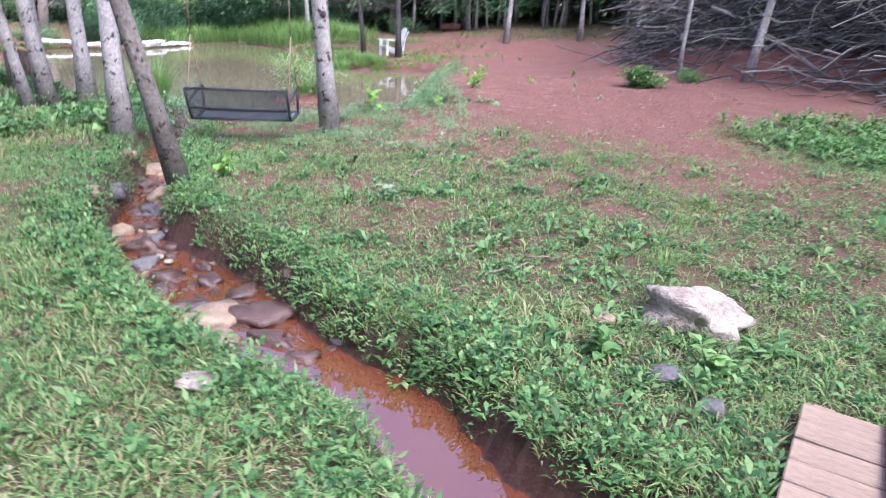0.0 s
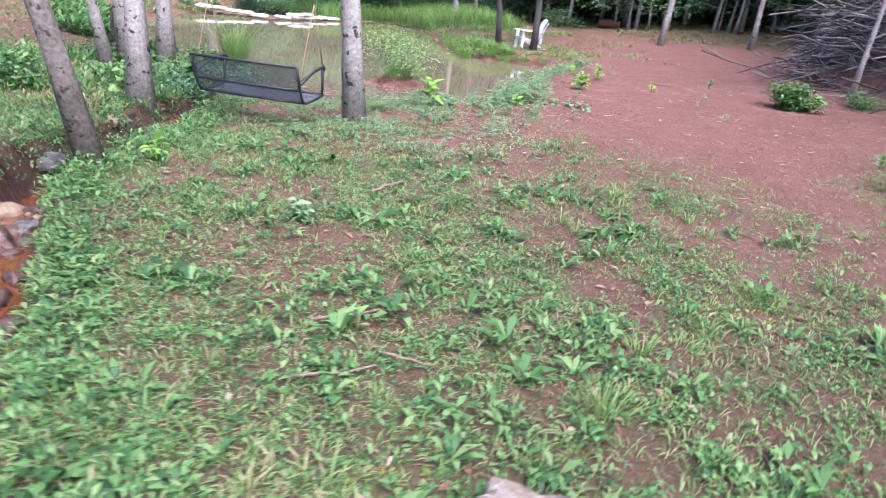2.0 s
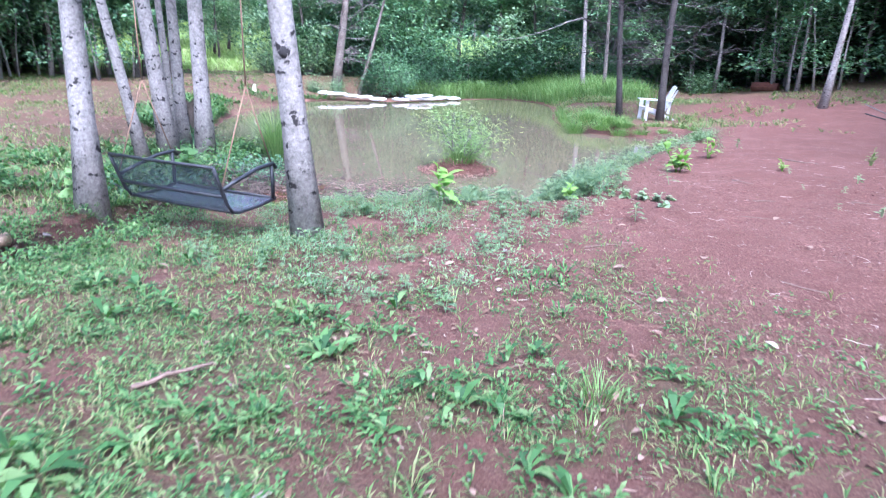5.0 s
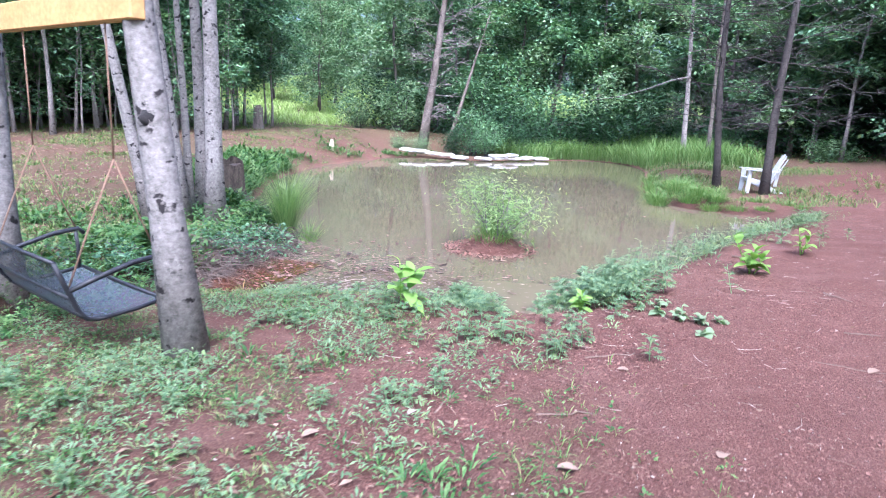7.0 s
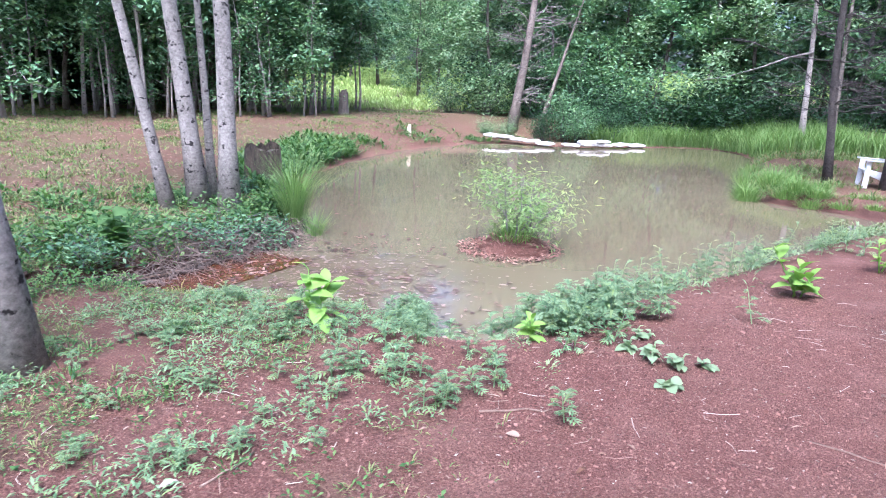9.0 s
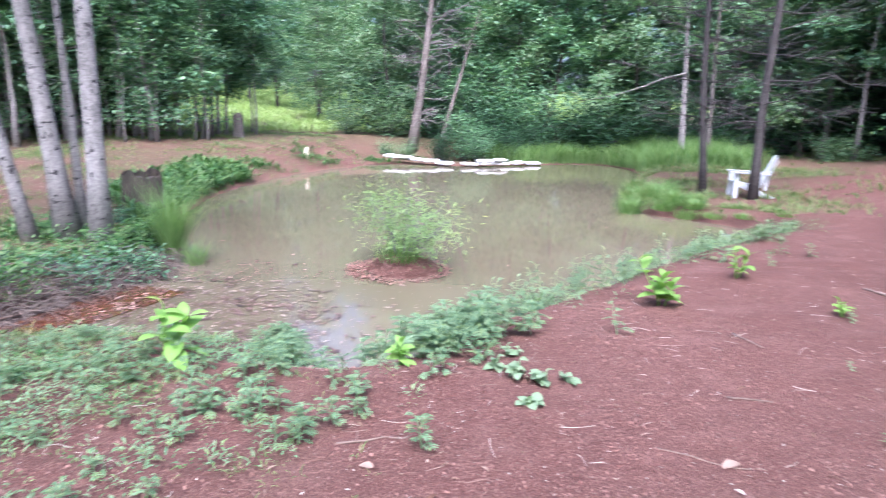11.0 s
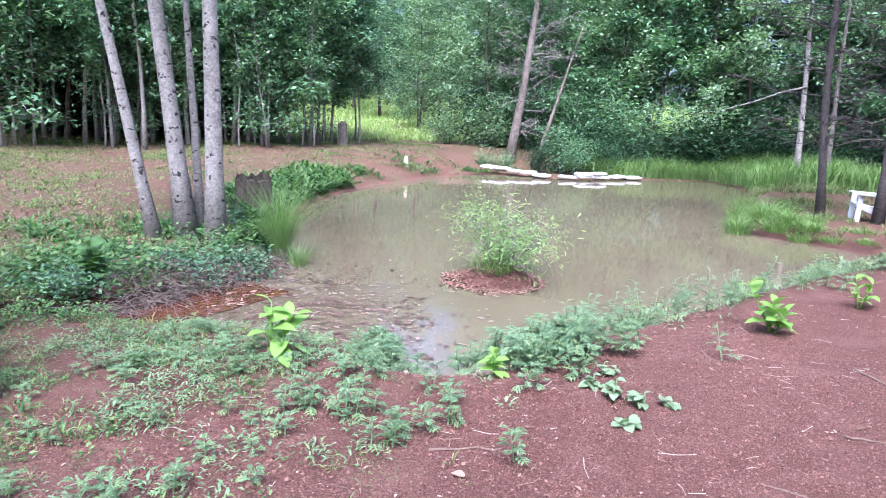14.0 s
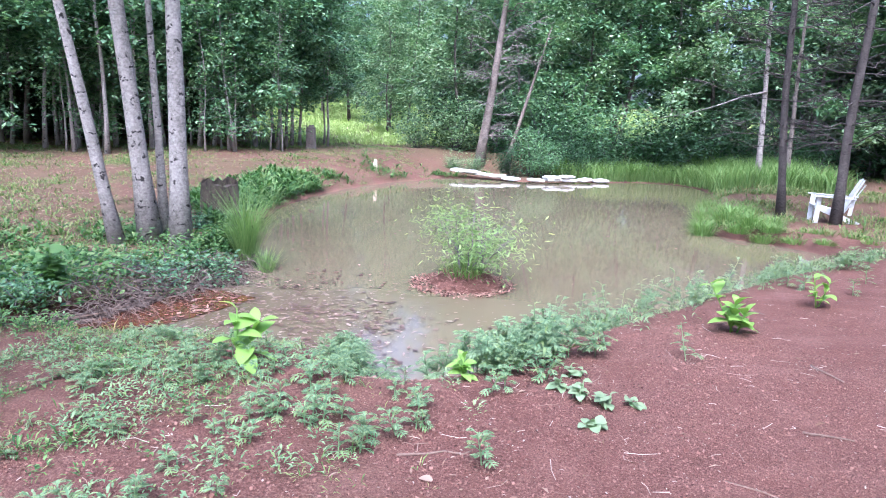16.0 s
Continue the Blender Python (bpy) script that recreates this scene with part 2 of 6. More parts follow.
LUMBER = surface("fresh_lumber", (0.14, 0.093, 0.062), (0.215, 0.15, 0.105), 4, 0.7, 0.25, 0.003, (1, 6, 6))
BEAMWOOD = surface("orange_beam_lumber", (0.46, 0.24, 0.08), (0.62, 0.36, 0.14), 4, 0.7, 0.25, 0.003)
STEEL = surface("black_powder_coated_steel", (0.012, 0.012, 0.014), (0.03, 0.03, 0.034), 20, 0.45, 0.1, 0.001)
ROPE = surface("brown_rope", (0.16, 0.09, 0.06), (0.28, 0.18, 0.12), 40, 0.95, 0.5, 0.002)
STRAP = surface("white_strap", (0.68, 0.68, 0.66), (0.82, 0.82, 0.80), 20, 0.6, 0.1, 0.001)
RESIN = surface("white_resin", (0.46, 0.465, 0.46), (0.58, 0.58, 0.575), 3, 0.45, 0.05, 0.001, vary=0.1)
BAG = surface("white_sandbag_cloth", (0.50, 0.48, 0.45), (0.68, 0.66, 0.63), 5, 0.85, 0.5, 0.008)
PALESTONE = surface("pale_quartz_stone", (0.11, 0.062, 0.038), (0.36, 0.305, 0.25), 6.5, 0.75, 0.8, 0.03)
GREYSTONE = surface("grey_fieldstone", (0.045, 0.039, 0.037), (0.105, 0.092, 0.088), 5, 0.8, 0.6, 0.02)
BROWNSTONE = surface("wet_brown_stone", (0.026, 0.015, 0.012), (0.085, 0.048, 0.036), 6, 0.35, 0.6, 0.02)
TANSTONE = surface("tan_stone", (0.10, 0.066, 0.04), (0.22, 0.155, 0.10), 6, 0.6, 0.5, 0.015)


def sling_material():
    """Woven sling cloth: dark threads with open gaps between them."""
    m, nt, p, out = nodes_of("dark_sling_mesh")
    p.inputs["Roughness"].default_value = 0.6
    nt.links.new(ramp(nt, noise_of(nt, 30, 3), [(0.3, (0.03, 0.036, 0.048)), (0.7, (0.06, 0.07, 0.088))]), p.inputs["Base Color"])
    tr, mx = nt.nodes.new("ShaderNodeBsdfTransparent"), nt.nodes.new("ShaderNodeMixShader")
    mx.inputs[0].default_value = 0.32
    nt.links.new(p.outputs[0], mx.inputs[1])
    nt.links.new(tr.outputs[0], mx.inputs[2])
    nt.links.new(mx.outputs[0], out.inputs[0])
    return m


SLING = sling_material()

# ---- geometry helpers ----
rng = np.random.default_rng(7)


class Geo:
    """Vertices and faces gathered as arrays, then made into one mesh."""

    def __init__(self):
        self.v, self.f, self.n = [], [], 0

    def add(self, v, *faces):
        v = np.asarray(v, float)
        for f in faces:
            self.f.append(np.asarray(f, int) + self.n)
        self.v.append(v)
        self.n += len(v)
        return self

    def mesh(self, name, material, smooth=False):
        me = bpy.data.meshes.new(name)
        v = np.concatenate(self.v)
        sizes = np.concatenate([np.full(len(f), f.shape[1]) for f in self.f])
        loops = np.concatenate([f.ravel() for f in self.f])
        me.vertices.add(len(v))
        me.vertices.foreach_set("co", v.astype(np.float32).ravel())
        me.loops.add(len(loops))
        me.loops.foreach_set("vertex_index", loops.astype(np.int32))
        me.polygons.add(len(sizes))
        me.polygons.foreach_set("loop_start", np.concatenate([[0], np.cumsum(sizes)[:-1]]).astype(np.int32))
        me.polygons.foreach_set("use_smooth", np.full(len(sizes), smooth))
        me.update(calc_edges=True)
        me.validate()
        me.materials.append(material)
        return me


def part(name, geo, material, parent=None, label="", smooth=False):
    me = geo.mesh(name, material, smooth) if isinstance(geo, Geo) else geo
    if not isinstance(geo, Geo):
        me.materials.clear()
        me.materials.append(material)
    ob = new(name, me)
    if parent is not None:
        ob.parent = parent
    return tagged(ob, label) if label else ob


def bm_mesh(bm, name, smooth=False):
    me = bpy.data.meshes.new(name)
    for f in bm.faces:
        f.smooth = smooth
    bm.to_mesh(me)
    bm.free()
    return me


def thing(name, place, label, category, group="", kind=""):
    ob = new(name)
    ob.empty_display_size = 0.1
    ob.location = place
    return tagged(ob, label, category, group, kind)


def tube(pts, radii, sides=8, lumpy=0.0):
    """A bent, tapered round bar through pts, with closed ends."""
    pts, radii = np.asarray(pts, float), np.asarray(radii, float)
    tan = np.gradient(pts, axis=0)
    tan /= np.linalg.norm(tan, axis=1)[:, None] + 1e-9
    ref = np.where(np.abs(tan[:, 2:3]) > 0.9, [[1.0, 0, 0]], [[0, 0, 1.0]])
    s = np.cross(tan, ref)
    s /= np.linalg.norm(s, axis=1)[:, None] + 1e-9
    u = np.cross(s, tan)
    a = np.linspace(0, 2 * np.pi, sides, endpoint=False)
    r = radii[:, None] * (1 + lumpy * rng.normal(size=(len(pts), sides)))
    v = pts[:, None] + r[..., None] * (np.cos(a)[None, :, None] * s[:, None] + np.sin(a)[None, :, None] * u[:, None])
    k, j = np.meshgrid(np.arange(len(pts) - 1), np.arange(sides), indexing="ij")
    q = np.stack([k * sides + j, k * sides + (j + 1) % sides, (k + 1) * sides + (j + 1) % sides, (k + 1) * sides + j], -1).reshape(-1, 4)
    v = np.concatenate([v.reshape(-1, 3), pts[:1], pts[-1:]])
    n = len(pts) * sides
    j = np.arange(sides)
    t0 = np.stack([np.full(sides, n), (j + 1) % sides, j], -1)
    t1 = np.stack([np.full(sides, n + 1), n - sides + j, n - sides + (j + 1) % sides], -1)
    return v, q, np.concatenate([t0, t1])


def blades(p, yaw, pitch, length, width, bend=0.6, base=0.35):
    """Pointed leaves or grass blades that start at p and bow over."""
    n = len(p)
    yaw, pitch, length, width = (np.broadcast_to(x, n).astype(float) for x in (yaw, pitch, length, width))
    side = np.stack([-np.sin(yaw), np.cos(yaw), np.zeros(n)], -1) * width[:, None] * 0.5

    def along(an):
        return np.stack([np.cos(yaw) * np.cos(an), np.sin(yaw) * np.cos(an), np.sin(an)], -1)

    mid = p + along(pitch) * (length * 0.5)[:, None]
    tip = mid + along(pitch - bend) * (length * 0.5)[:, None]
    v = np.stack([p - side * base, p + side * base, mid - side, mid + side, tip], 1).reshape(-1, 3)
    o = np.arange(n)[:, None] * 5
    return v, o + np.array([[0, 1, 3, 2]]), o + np.array([[2, 3, 4]])


def rhombs(p, yaw, pitch, length, width):
    """Small tree leaves, one lozenge each."""
    n = len(p)
    yaw, pitch, length, width = (np.broadcast_to(x, n).astype(float) for x in (yaw, pitch, length, width))
    d = np.stack([np.cos(yaw) * np.cos(pitch), np.sin(yaw) * np.cos(pitch), np.sin(pitch)], -1) * length[:, None]
    roll = rng.normal(0, 0.5, n)
    s = np.stack([-np.sin(yaw) * np.cos(roll), np.cos(yaw) * np.cos(roll), np.sin(roll)], -1) * width[:, None] * 0.5
    v = np.stack([p, p + d * 0.45 - s, p + d, p + d * 0.45 + s], 1).reshape(-1, 3)
    return v, np.arange(n)[:, None] * 4 + np.array([[0, 1, 2, 3]])


def box(geo, x0, x1, y0, y1, z0, z1, m=None):
    v = np.array([[x, y, z] for x in (x0, x1) for y in (y0, y1) for z in (z0, z1)], float)
    if m is not None:
        v = np.array([m @ Vector(p) for p in v])
    return geo.add(v, [[0, 1, 3, 2], [4, 6, 7, 5], [0, 4, 5, 1], [2, 3, 7, 6], [0, 2, 6, 4], [1, 5, 7, 3]])


def plank(name, sx, sy, sz, edge=0.006):
    """A board with eased edges, centred, as a mesh."""
    bm = bmesh.new()
    bmesh.ops.create_cube(bm, size=1.0)
    bmesh.ops.scale(bm, vec=(sx, sy, sz), verts=bm.verts)
    bmesh.ops.bevel(bm, geom=list(bm.edges), offset=edge, segments=1, affect="EDGES")
    return bm_mesh(bm, name)


def smooth(a, b, x):
    t = np.clip((x - a) / (b - a), 0, 1)
    return t * t * (3 - 2 * t)


def wave(x, y, size, seed=0.0):
    """A cheap smooth field between about -1 and 1, uneven in all directions."""
    x, y = x / size + seed * 3.7, y / size - seed * 1.9
    return (np.sin(1.9 * x + 1.3 * np.sin(1.1 * y + seed)) + np.sin(2.3 * y + 1.7 * np.sin(0.9 * x - seed)) + np.sin(1.4 * (x + y) + 1.1 * np.sin(1.7 * x - 0.6 * y)) + 0.6 * np.sin(4.1 * x - 3.3 * y + seed)) / 3.2


# ---- lie of the land ----
WATER = -0.40
SHORE = np.array([(-4.1, 8.2), (-3.7, 9.05), (-3.05, 9.9), (-2.25, 10.35), (-1.65, 10.2), (-1.85, 11.3), (-2.05, 12.4), (-2.15, 13.5), (-2.4, 14.8), (-2.6, 16.7),
                  (-2.75, 18.0), (-2.6, 19.2), (-3.5, 19.7), (-4.6, 19.7), (-6.0, 19.5), (-7.9, 21.3), (-9.6, 24.2), (-11.6, 27.0), (-13.4, 28.6), (-15.4, 28.6), (-15.8, 26.0), (-16.3, 22.9),
                  (-18.4, 21.6), (-17.0, 17.3), (-13.5, 13.5), (-10.9, 11.9), (-8.4, 10.6), (-7.0, 10.4), (-5.9, 10.35), (-5.3, 9.5), (-4.65, 8.7)])
STREAM = np.array([(5.5, 0.0), (3.4, 0.45), (2.2, 0.75), (1.5, 0.95), (1.1, 1.2), (0.75, 1.6), (0.35, 1.86), (-0.05, 2.05), (-0.5, 2.38), (-0.98, 2.68), (-1.6, 3.1), (-2.25, 3.75), (-2.75, 4.6), (-3.15, 5.4), (-3.6, 6.2), (-4.2, 7.0), (-4.45, 7.8), (-4.6, 8.5), (-4.95, 9.15), (-5.3, 9.7)])


def rounded(poly, closed, times=2):
    for _ in range(times):
        a, b = (poly, np.roll(poly, -1, 0)) if closed else (poly[:-1], poly[1:])
        cut = np.stack([a * 0.75 + b * 0.25, a * 0.25 + b * 0.75], 1).reshape(-1, 2)
        poly = cut if closed else np.concatenate([poly[:1], cut, poly[-1:]])
    return poly


SHORE, STREAM = rounded(SHORE, True), rounded(STREAM, False)


def line_distance(x, y, a, b):
    best = np.full(np.shape(x), 1e9)
    for (ax, ay), (bx, by) in zip(a, b):
        dx, dy = bx - ax, by - ay
        k = np.clip(((x - ax) * dx + (y - ay) * dy) / (dx * dx + dy * dy + 1e-12), 0, 1)
        best = np.minimum(best, np.hypot(x - ax - k * dx, y - ay - k * dy))
    return best


def pond_distance(x, y):
    """Metres to the pond's edge; negative on the water."""
    x, y = np.asarray(x, float), np.asarray(y, float)
    a, b = SHORE, np.roll(SHORE, -1, 0)
    inside = np.zeros(x.shape, bool)
    for (ax, ay), (bx, by) in zip(a, b):
        inside ^= ((ay > y) != (by > y)) & (x < (bx - ax) * (y - ay) / (by - ay + 1e-12) + ax)
    d = line_distance(x, y, a, b)
    return np.where(inside, -d, d)


def stream_distance(x, y):
    return line_distance(np.asarray(x, float), np.asarray(y, float), STREAM[:-1], STREAM[1:])


def stream_level(x):
    """The brook's surface, falling gently to the pond."""
    return WATER + 0.18 * smooth(-3.8, -0.2, x)


def stream_half(x):
    """Half the brook's width: narrow at the bridge, wider among the stones, narrow again below."""
    return 0.18 + 0.14 * smooth(0.1, -0.7, x) * smooth(-2.3, -1.3, x)


def height(x, y):
    x, y = np.asarray(x, float), np.asarray(y, float)
    d = pond_distance(x, y)
    z = 0.055 * np.clip(d - 0.8, 0, 16) * smooth(9, 16, y) * smooth(-9, -2, x)
    z = z + 0.42 * smooth(9, 24, -x) + 0.055 * np.clip(-x - 27, 0, 70)
    z = z + 0.05 * np.clip(x - 4.2, 0, 6) * smooth(6, 11, y) + 0.05 * np.clip(x - 5, 0, 40) * smooth(7, 3, y)
    z = z - 0.24 * smooth(4.2, 1.6, np.hypot(x + 5.5, y - 22.3))
    z = z + 0.04 * np.clip(y - 29, 0, 60) - 0.12 * smooth(2, 0, np.hypot(x + 8, y - 9.5) / 2)
    z = z - 0.17 * smooth(-1.2, -3.4, x) * smooth(3.5, 7.5, y) * smooth(14, 9, y)
    z = z + 0.035 * wave(x, y, 1.9, 1) + 0.016 * wave(x, y, 0.55, 2) + 0.008 * wave(x, y, 0.21, 3)
    foot = np.interp(y, [10.5, 12.2, 13.3, 14.6, 16.0, 19.0, 22.0], [9.0, 7.3, 6.0, 4.5, 3.5, 2.7, 2.8])
    z = z + 0.5 * smooth(0, 0.8, x - foot + 0.15 * wave(x, y, 0.6, 33)) * smooth(8.4, 9.8, y) * smooth(24, 19, y)
    behind = smooth(4.0, 2.4, line_distance(x, y, [(-18.0, 22.6), (-16.4, 24.0)], [(-16.4, 24.0), (-16.2, 27.2)])) * smooth(-0.2, 0.2, d)
    z = z + behind * (np.minimum(z, WATER + 0.14 - 0.10 * np.clip(d - 0.7, 0, 5)) - z)
    dd = d + 0.06 * wave(x, y, 0.5, 5)
    rise = 1 - (1 - np.clip(dd / (0.8 + 0.3 * wave(x, y, 1.7, 7) + 2.2 * smooth(-9, -12, x)), 0, 1)) ** 2
    z = np.where(dd > 0, WATER + (z - WATER) * rise, WATER + np.maximum(-0.38, dd * 0.55))
    ds = stream_distance(x, y) + 0.05 * wave(x, y, 0.45, 4)
    bed, half = stream_level(x) - 0.07 + 0.05 * wave(x, y, 0.16, 44), stream_half(x)
    bank = 1 - (1 - np.clip((ds - half) / (0.17 + 0.08 * wave(x, y, 0.3, 45)), 0, 1)) ** 1.4
    z = np.minimum(z, bed + (z - bed) * bank)
    isle = np.hypot((x + 4.45) / 0.62, (y - 12.62) / 0.62)
    return np.maximum(z, WATER - 0.4 + 0.56 * smooth(1.55, 0.3, isle + 0.1 * wave(x, y, 0.3, 6)))


def on_bridge(x, y):
    """1 on the footbridge's deck, 0 beside it."""
    u, v = (x - 2.46) * 0.387 + (y - 0.97) * 0.922, (x - 2.46) * 0.922 - (y - 0.97) * 0.387
    return smooth(0.92, 0.86, np.abs(u + 0.1)) * smooth(0.50, 0.46, np.abs(v))


def cover(x, y):
    """How thickly weeds and grass stand, 0 to 1."""
    d, ds = pond_distance(x, y), stream_distance(x, y)
    n = wave(x, y, 1.1, 8) * 0.5 + wave(x, y, 0.42, 9) * 0.5
    near = smooth(8.0, 5.2, y + 0.28 * (x + 0.5) + 0.9 * n)
    c = near * (0.95 - 0.75 * smooth(-0.22, 0.3, wave(x, y, 0.5, 61) * 0.5 + 0.4 * wave(x, y, 1.0, 62) + 0.35 * wave(x, y, 0.2, 63)) * (0.1 + 0.9 * smooth(2.4, 4.6, y)))
    c = np.maximum(c, 0.5 * smooth(10.0, 7.0, y + 0.5 * x) * smooth(-0.3, 0.3, n))
    c = np.maximum(c, 0.85 * smooth(1.5, 0.4, np.hypot((x - 5.0) / 1.5, (y - 8.6) / 2.2) + 0.35 * n))
    west = smooth(-4.0, -5.2, x) * smooth(-0.3, 0.35, n + 0.25) * (0.62 - 0.16 * smooth(-8.0, -11, x) * smooth(-26, -21, x))
    c = np.maximum(c, west * smooth(26, 18, y))
    c = np.maximum(c, 0.75 * smooth(0.7, 0.2, d) * smooth(-0.1, 0.2, d) * smooth(8, 9, y))
    c = np.maximum(c, 0.6 * smooth(-4.5, -6, x) * smooth(20.5, 22, y))
    c = np.maximum(c, 0.9 * np.maximum(smooth(26, 31, y + 0.4 * x), smooth(-20.5, -23, x)))
    c = c * (1 - 0.9 * smooth(0.45, 0.1, np.hypot((x + 2.6) / 1.2, (y - 8.0) / 0.7)))
    return np.clip(c * smooth(0.0, 0.16, d) * smooth(0.03, 0.09, ds - stream_half(x)), 0, 1)


def grid_lines(fine0, fine1, step, reach):
    out, g, s = [], 0.0, step
    while g < reach:
        s *= 1.09
        g += s
        out.append(g)
    out = np.array(out)
    return np.concatenate([fine0 - out[::-1], np.arange(fine0, fine1, step), fine1 + out])


gx, gy = grid_lines(-6.5, 6.0, 0.075, 420), grid_lines(-1.2, 14.5, 0.075, 420)
X, Y = np.meshgrid(gx, gy)
Z = height(X, Y)
land = Geo()
ii, jj = np.meshgrid(np.arange(len(gy) - 1), np.arange(len(gx) - 1), indexing="ij")
k = ii * len(gx) + jj
land.add(np.stack([X, Y, Z], -1).reshape(-1, 3), np.stack([k, k + 1, k + 1 + len(gx), k + len(gx)], -1).reshape(-1, 4))
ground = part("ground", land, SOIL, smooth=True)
tagged(ground, "red clay ground with patchy grass sloping to a pond", "ground", kind="structure")
shade = ground.data.attributes.new("cover", "FLOAT", "POINT")
shade.data.foreach_set("value", np.maximum(cover(X, Y), smooth(-8, -11, X) * smooth(0.5, 2.0, pond_distance(X, Y)) * smooth(-0.9, 0.4, wave(X, Y, 1.8, 92)) * 0.85).astype(np.float32).ravel())

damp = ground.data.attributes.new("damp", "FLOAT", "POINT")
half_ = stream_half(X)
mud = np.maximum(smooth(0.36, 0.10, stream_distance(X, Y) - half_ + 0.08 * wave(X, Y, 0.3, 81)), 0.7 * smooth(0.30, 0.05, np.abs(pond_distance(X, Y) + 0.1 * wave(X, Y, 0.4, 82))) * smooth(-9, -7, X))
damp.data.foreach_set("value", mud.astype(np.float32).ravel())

pond = Geo()
px, py = np.linspace(-20, -0.5, 60), np.linspace(7.5, 32, 70)
PX, PY = np.meshgrid(px, py)
ii, jj = np.meshgrid(np.arange(len(py) - 1), np.arange(len(px) - 1), indexing="ij")
k = ii * len(px) + jj
pond.add(np.stack([PX, PY, np.full(PX.shape, WATER)], -1).reshape(-1, 3), np.stack([k, k + 1, k + 1 + len(px), k + len(px)], -1).reshape(-1, 4))
tagged(part("water", pond, POND, smooth=True), "still olive-brown silty pond water reflecting trees", "pond", kind="structure")

brook = Geo()
mid = STREAM
tang = np.gradient(mid, axis=0)
nor = np.stack([-tang[:, 1], tang[:, 0]], -1) / np.linalg.norm(tang, axis=1)[:, None]
cross = np.linspace(-0.62, 0.62, 7)
bv = mid[:, None] + nor[:, None] * cross[None, :, None]
bz = np.broadcast_to((stream_level(mid[:, 0]) + 0.008)[:, None, None], (len(mid), 7, 1))
ii, jj = np.meshgrid(np.arange(len(mid) - 1), np.arange(6), indexing="ij")
k = ii * 7 + jj
brook.add(np.concatenate([bv, bz], -1).reshape(-1, 3), np.stack([k, k + 1, k + 8, k + 7], -1).reshape(-1, 4))
tagged(part("water_stream", brook, BROOK, smooth=True), "shallow rust-red stream water with bright reflections", "stream", kind="structure")


def on_ground(x, y):
    return float(height(np.array([x]), np.array([y]))[0])


# ---- scattered growth ----
def scatter(count, x0, x1, y0, y1, density):
    x, y = rng.uniform(x0, x1, count), rng.uniform(y0, y1, count)
    keep = rng.uniform(0, 1, count) < density(x, y)
    keep &= on_bridge(x, y) < 0.5
    x, y = x[keep], y[keep]
    return np.stack([x, y, height(x, y)], -1)


def tufts(p, per, length, width, pitch=(0.5, 1.3), spread=0.03, bend=0.7, base=0.35, lift=0.0):
    """per leaves out of each point of p."""
    n = len(p)
    q = np.repeat(p, per, 0)
    m = len(q)
    yaw = rng.uniform(0, 2 * np.pi, m)
    size = np.repeat(rng.uniform(0.55, 1.35, n), per) * rng.uniform(0.7, 1.2, m)
    off = rng.uniform(0, spread, m)
    q = q + np.stack([np.cos(yaw) * off, np.sin(yaw) * off, rng.uniform(0, lift, m) if lift else np.zeros(m)], -1)
    return blades(q, yaw, rng.uniform(*pitch, m), length * size, width * size, bend, base)


def stuff(name, geo, material, label, category):
    return tagged(part(name, geo, material), label, category, kind="stuff")


grass = Geo()
grass.add(*tufts(scatter(64000, -5, 7, 0.2, 9.8, cover), 5, 0.052, 0.006, (0.3, 1.3), 0.03))
grass.add(*tufts(scatter(3600, -5, 6, 0.2, 9.0, lambda x, y: cover(x, y) * smooth(0.1, 0.7, wave(x, y, 0.4, 41))), 7, 0.11, 0.007, (0.6, 1.3), 0.02))
grass.add(*tufts(scatter(14000, -5, 3, -1.5, 2.6, lambda x, y: cover(x, y) * 0.9), 6, 0.09, 0.007, (0.6, 1.35), 0.02))
stuff("grass", grass, GRASS, "short mixed green grass over red clay", "grass")
weeds = Geo()
weeds.add(*tufts(scatter(60000, -5, 7, -1.2, 9.0, lambda x, y: cover(x, y) * (0.3 + 0.7 * smooth(-0.5, 0.4, wave(x, y, 0.3, 12)))), 6, 0.026, 0.014, (-0.1, 0.9), 0.03, 0.5, 0.3, 0.04))
weeds.add(*tufts(scatter(6500, -4.5, 4.5, -0.5, 6.8, lambda x, y: cover(x, y) * smooth(-0.1, 0.6, wave(x, y, 0.35, 14))), 9, 0.055, 0.022, (0.0, 1.1), 0.04, 0.6, 0.3, 0.09))
weeds.add(*tufts(scatter(13000, -5.0, 3.2, 0.6, 8.2, lambda x, y: smooth(0.9, 0.4, stream_distance(x, y)) * smooth(0.01, 0.04, stream_distance(x, y) - stream_half(x)) * 0.9), 10, 0.048, 0.02, (0.0, 1.1), 0.05, 0.6, 0.3, 0.13))
weeds.add(*tufts(scatter(1500, 3.2, 8, 6.4, 11.0, lambda x, y: smooth(1.2, 0.5, np.hypot((x - 5.4) / 1.9, (y - 8.7) / 1.7) + 0.3 * wave(x, y, 0.5, 15))), 12, 0.10, 0.035, (0.0, 1.1), 0.08, 0.6, 0.3, 0.16))
weeds.add(*tufts(scatter(420, -2.5, 4.5, 1.5, 7.0, lambda x, y: cover(x, y) * 0.6), 9, 0.12, 0.032, (0.2, 1.0), 0.03, 0.7, 0.3, 0.05))
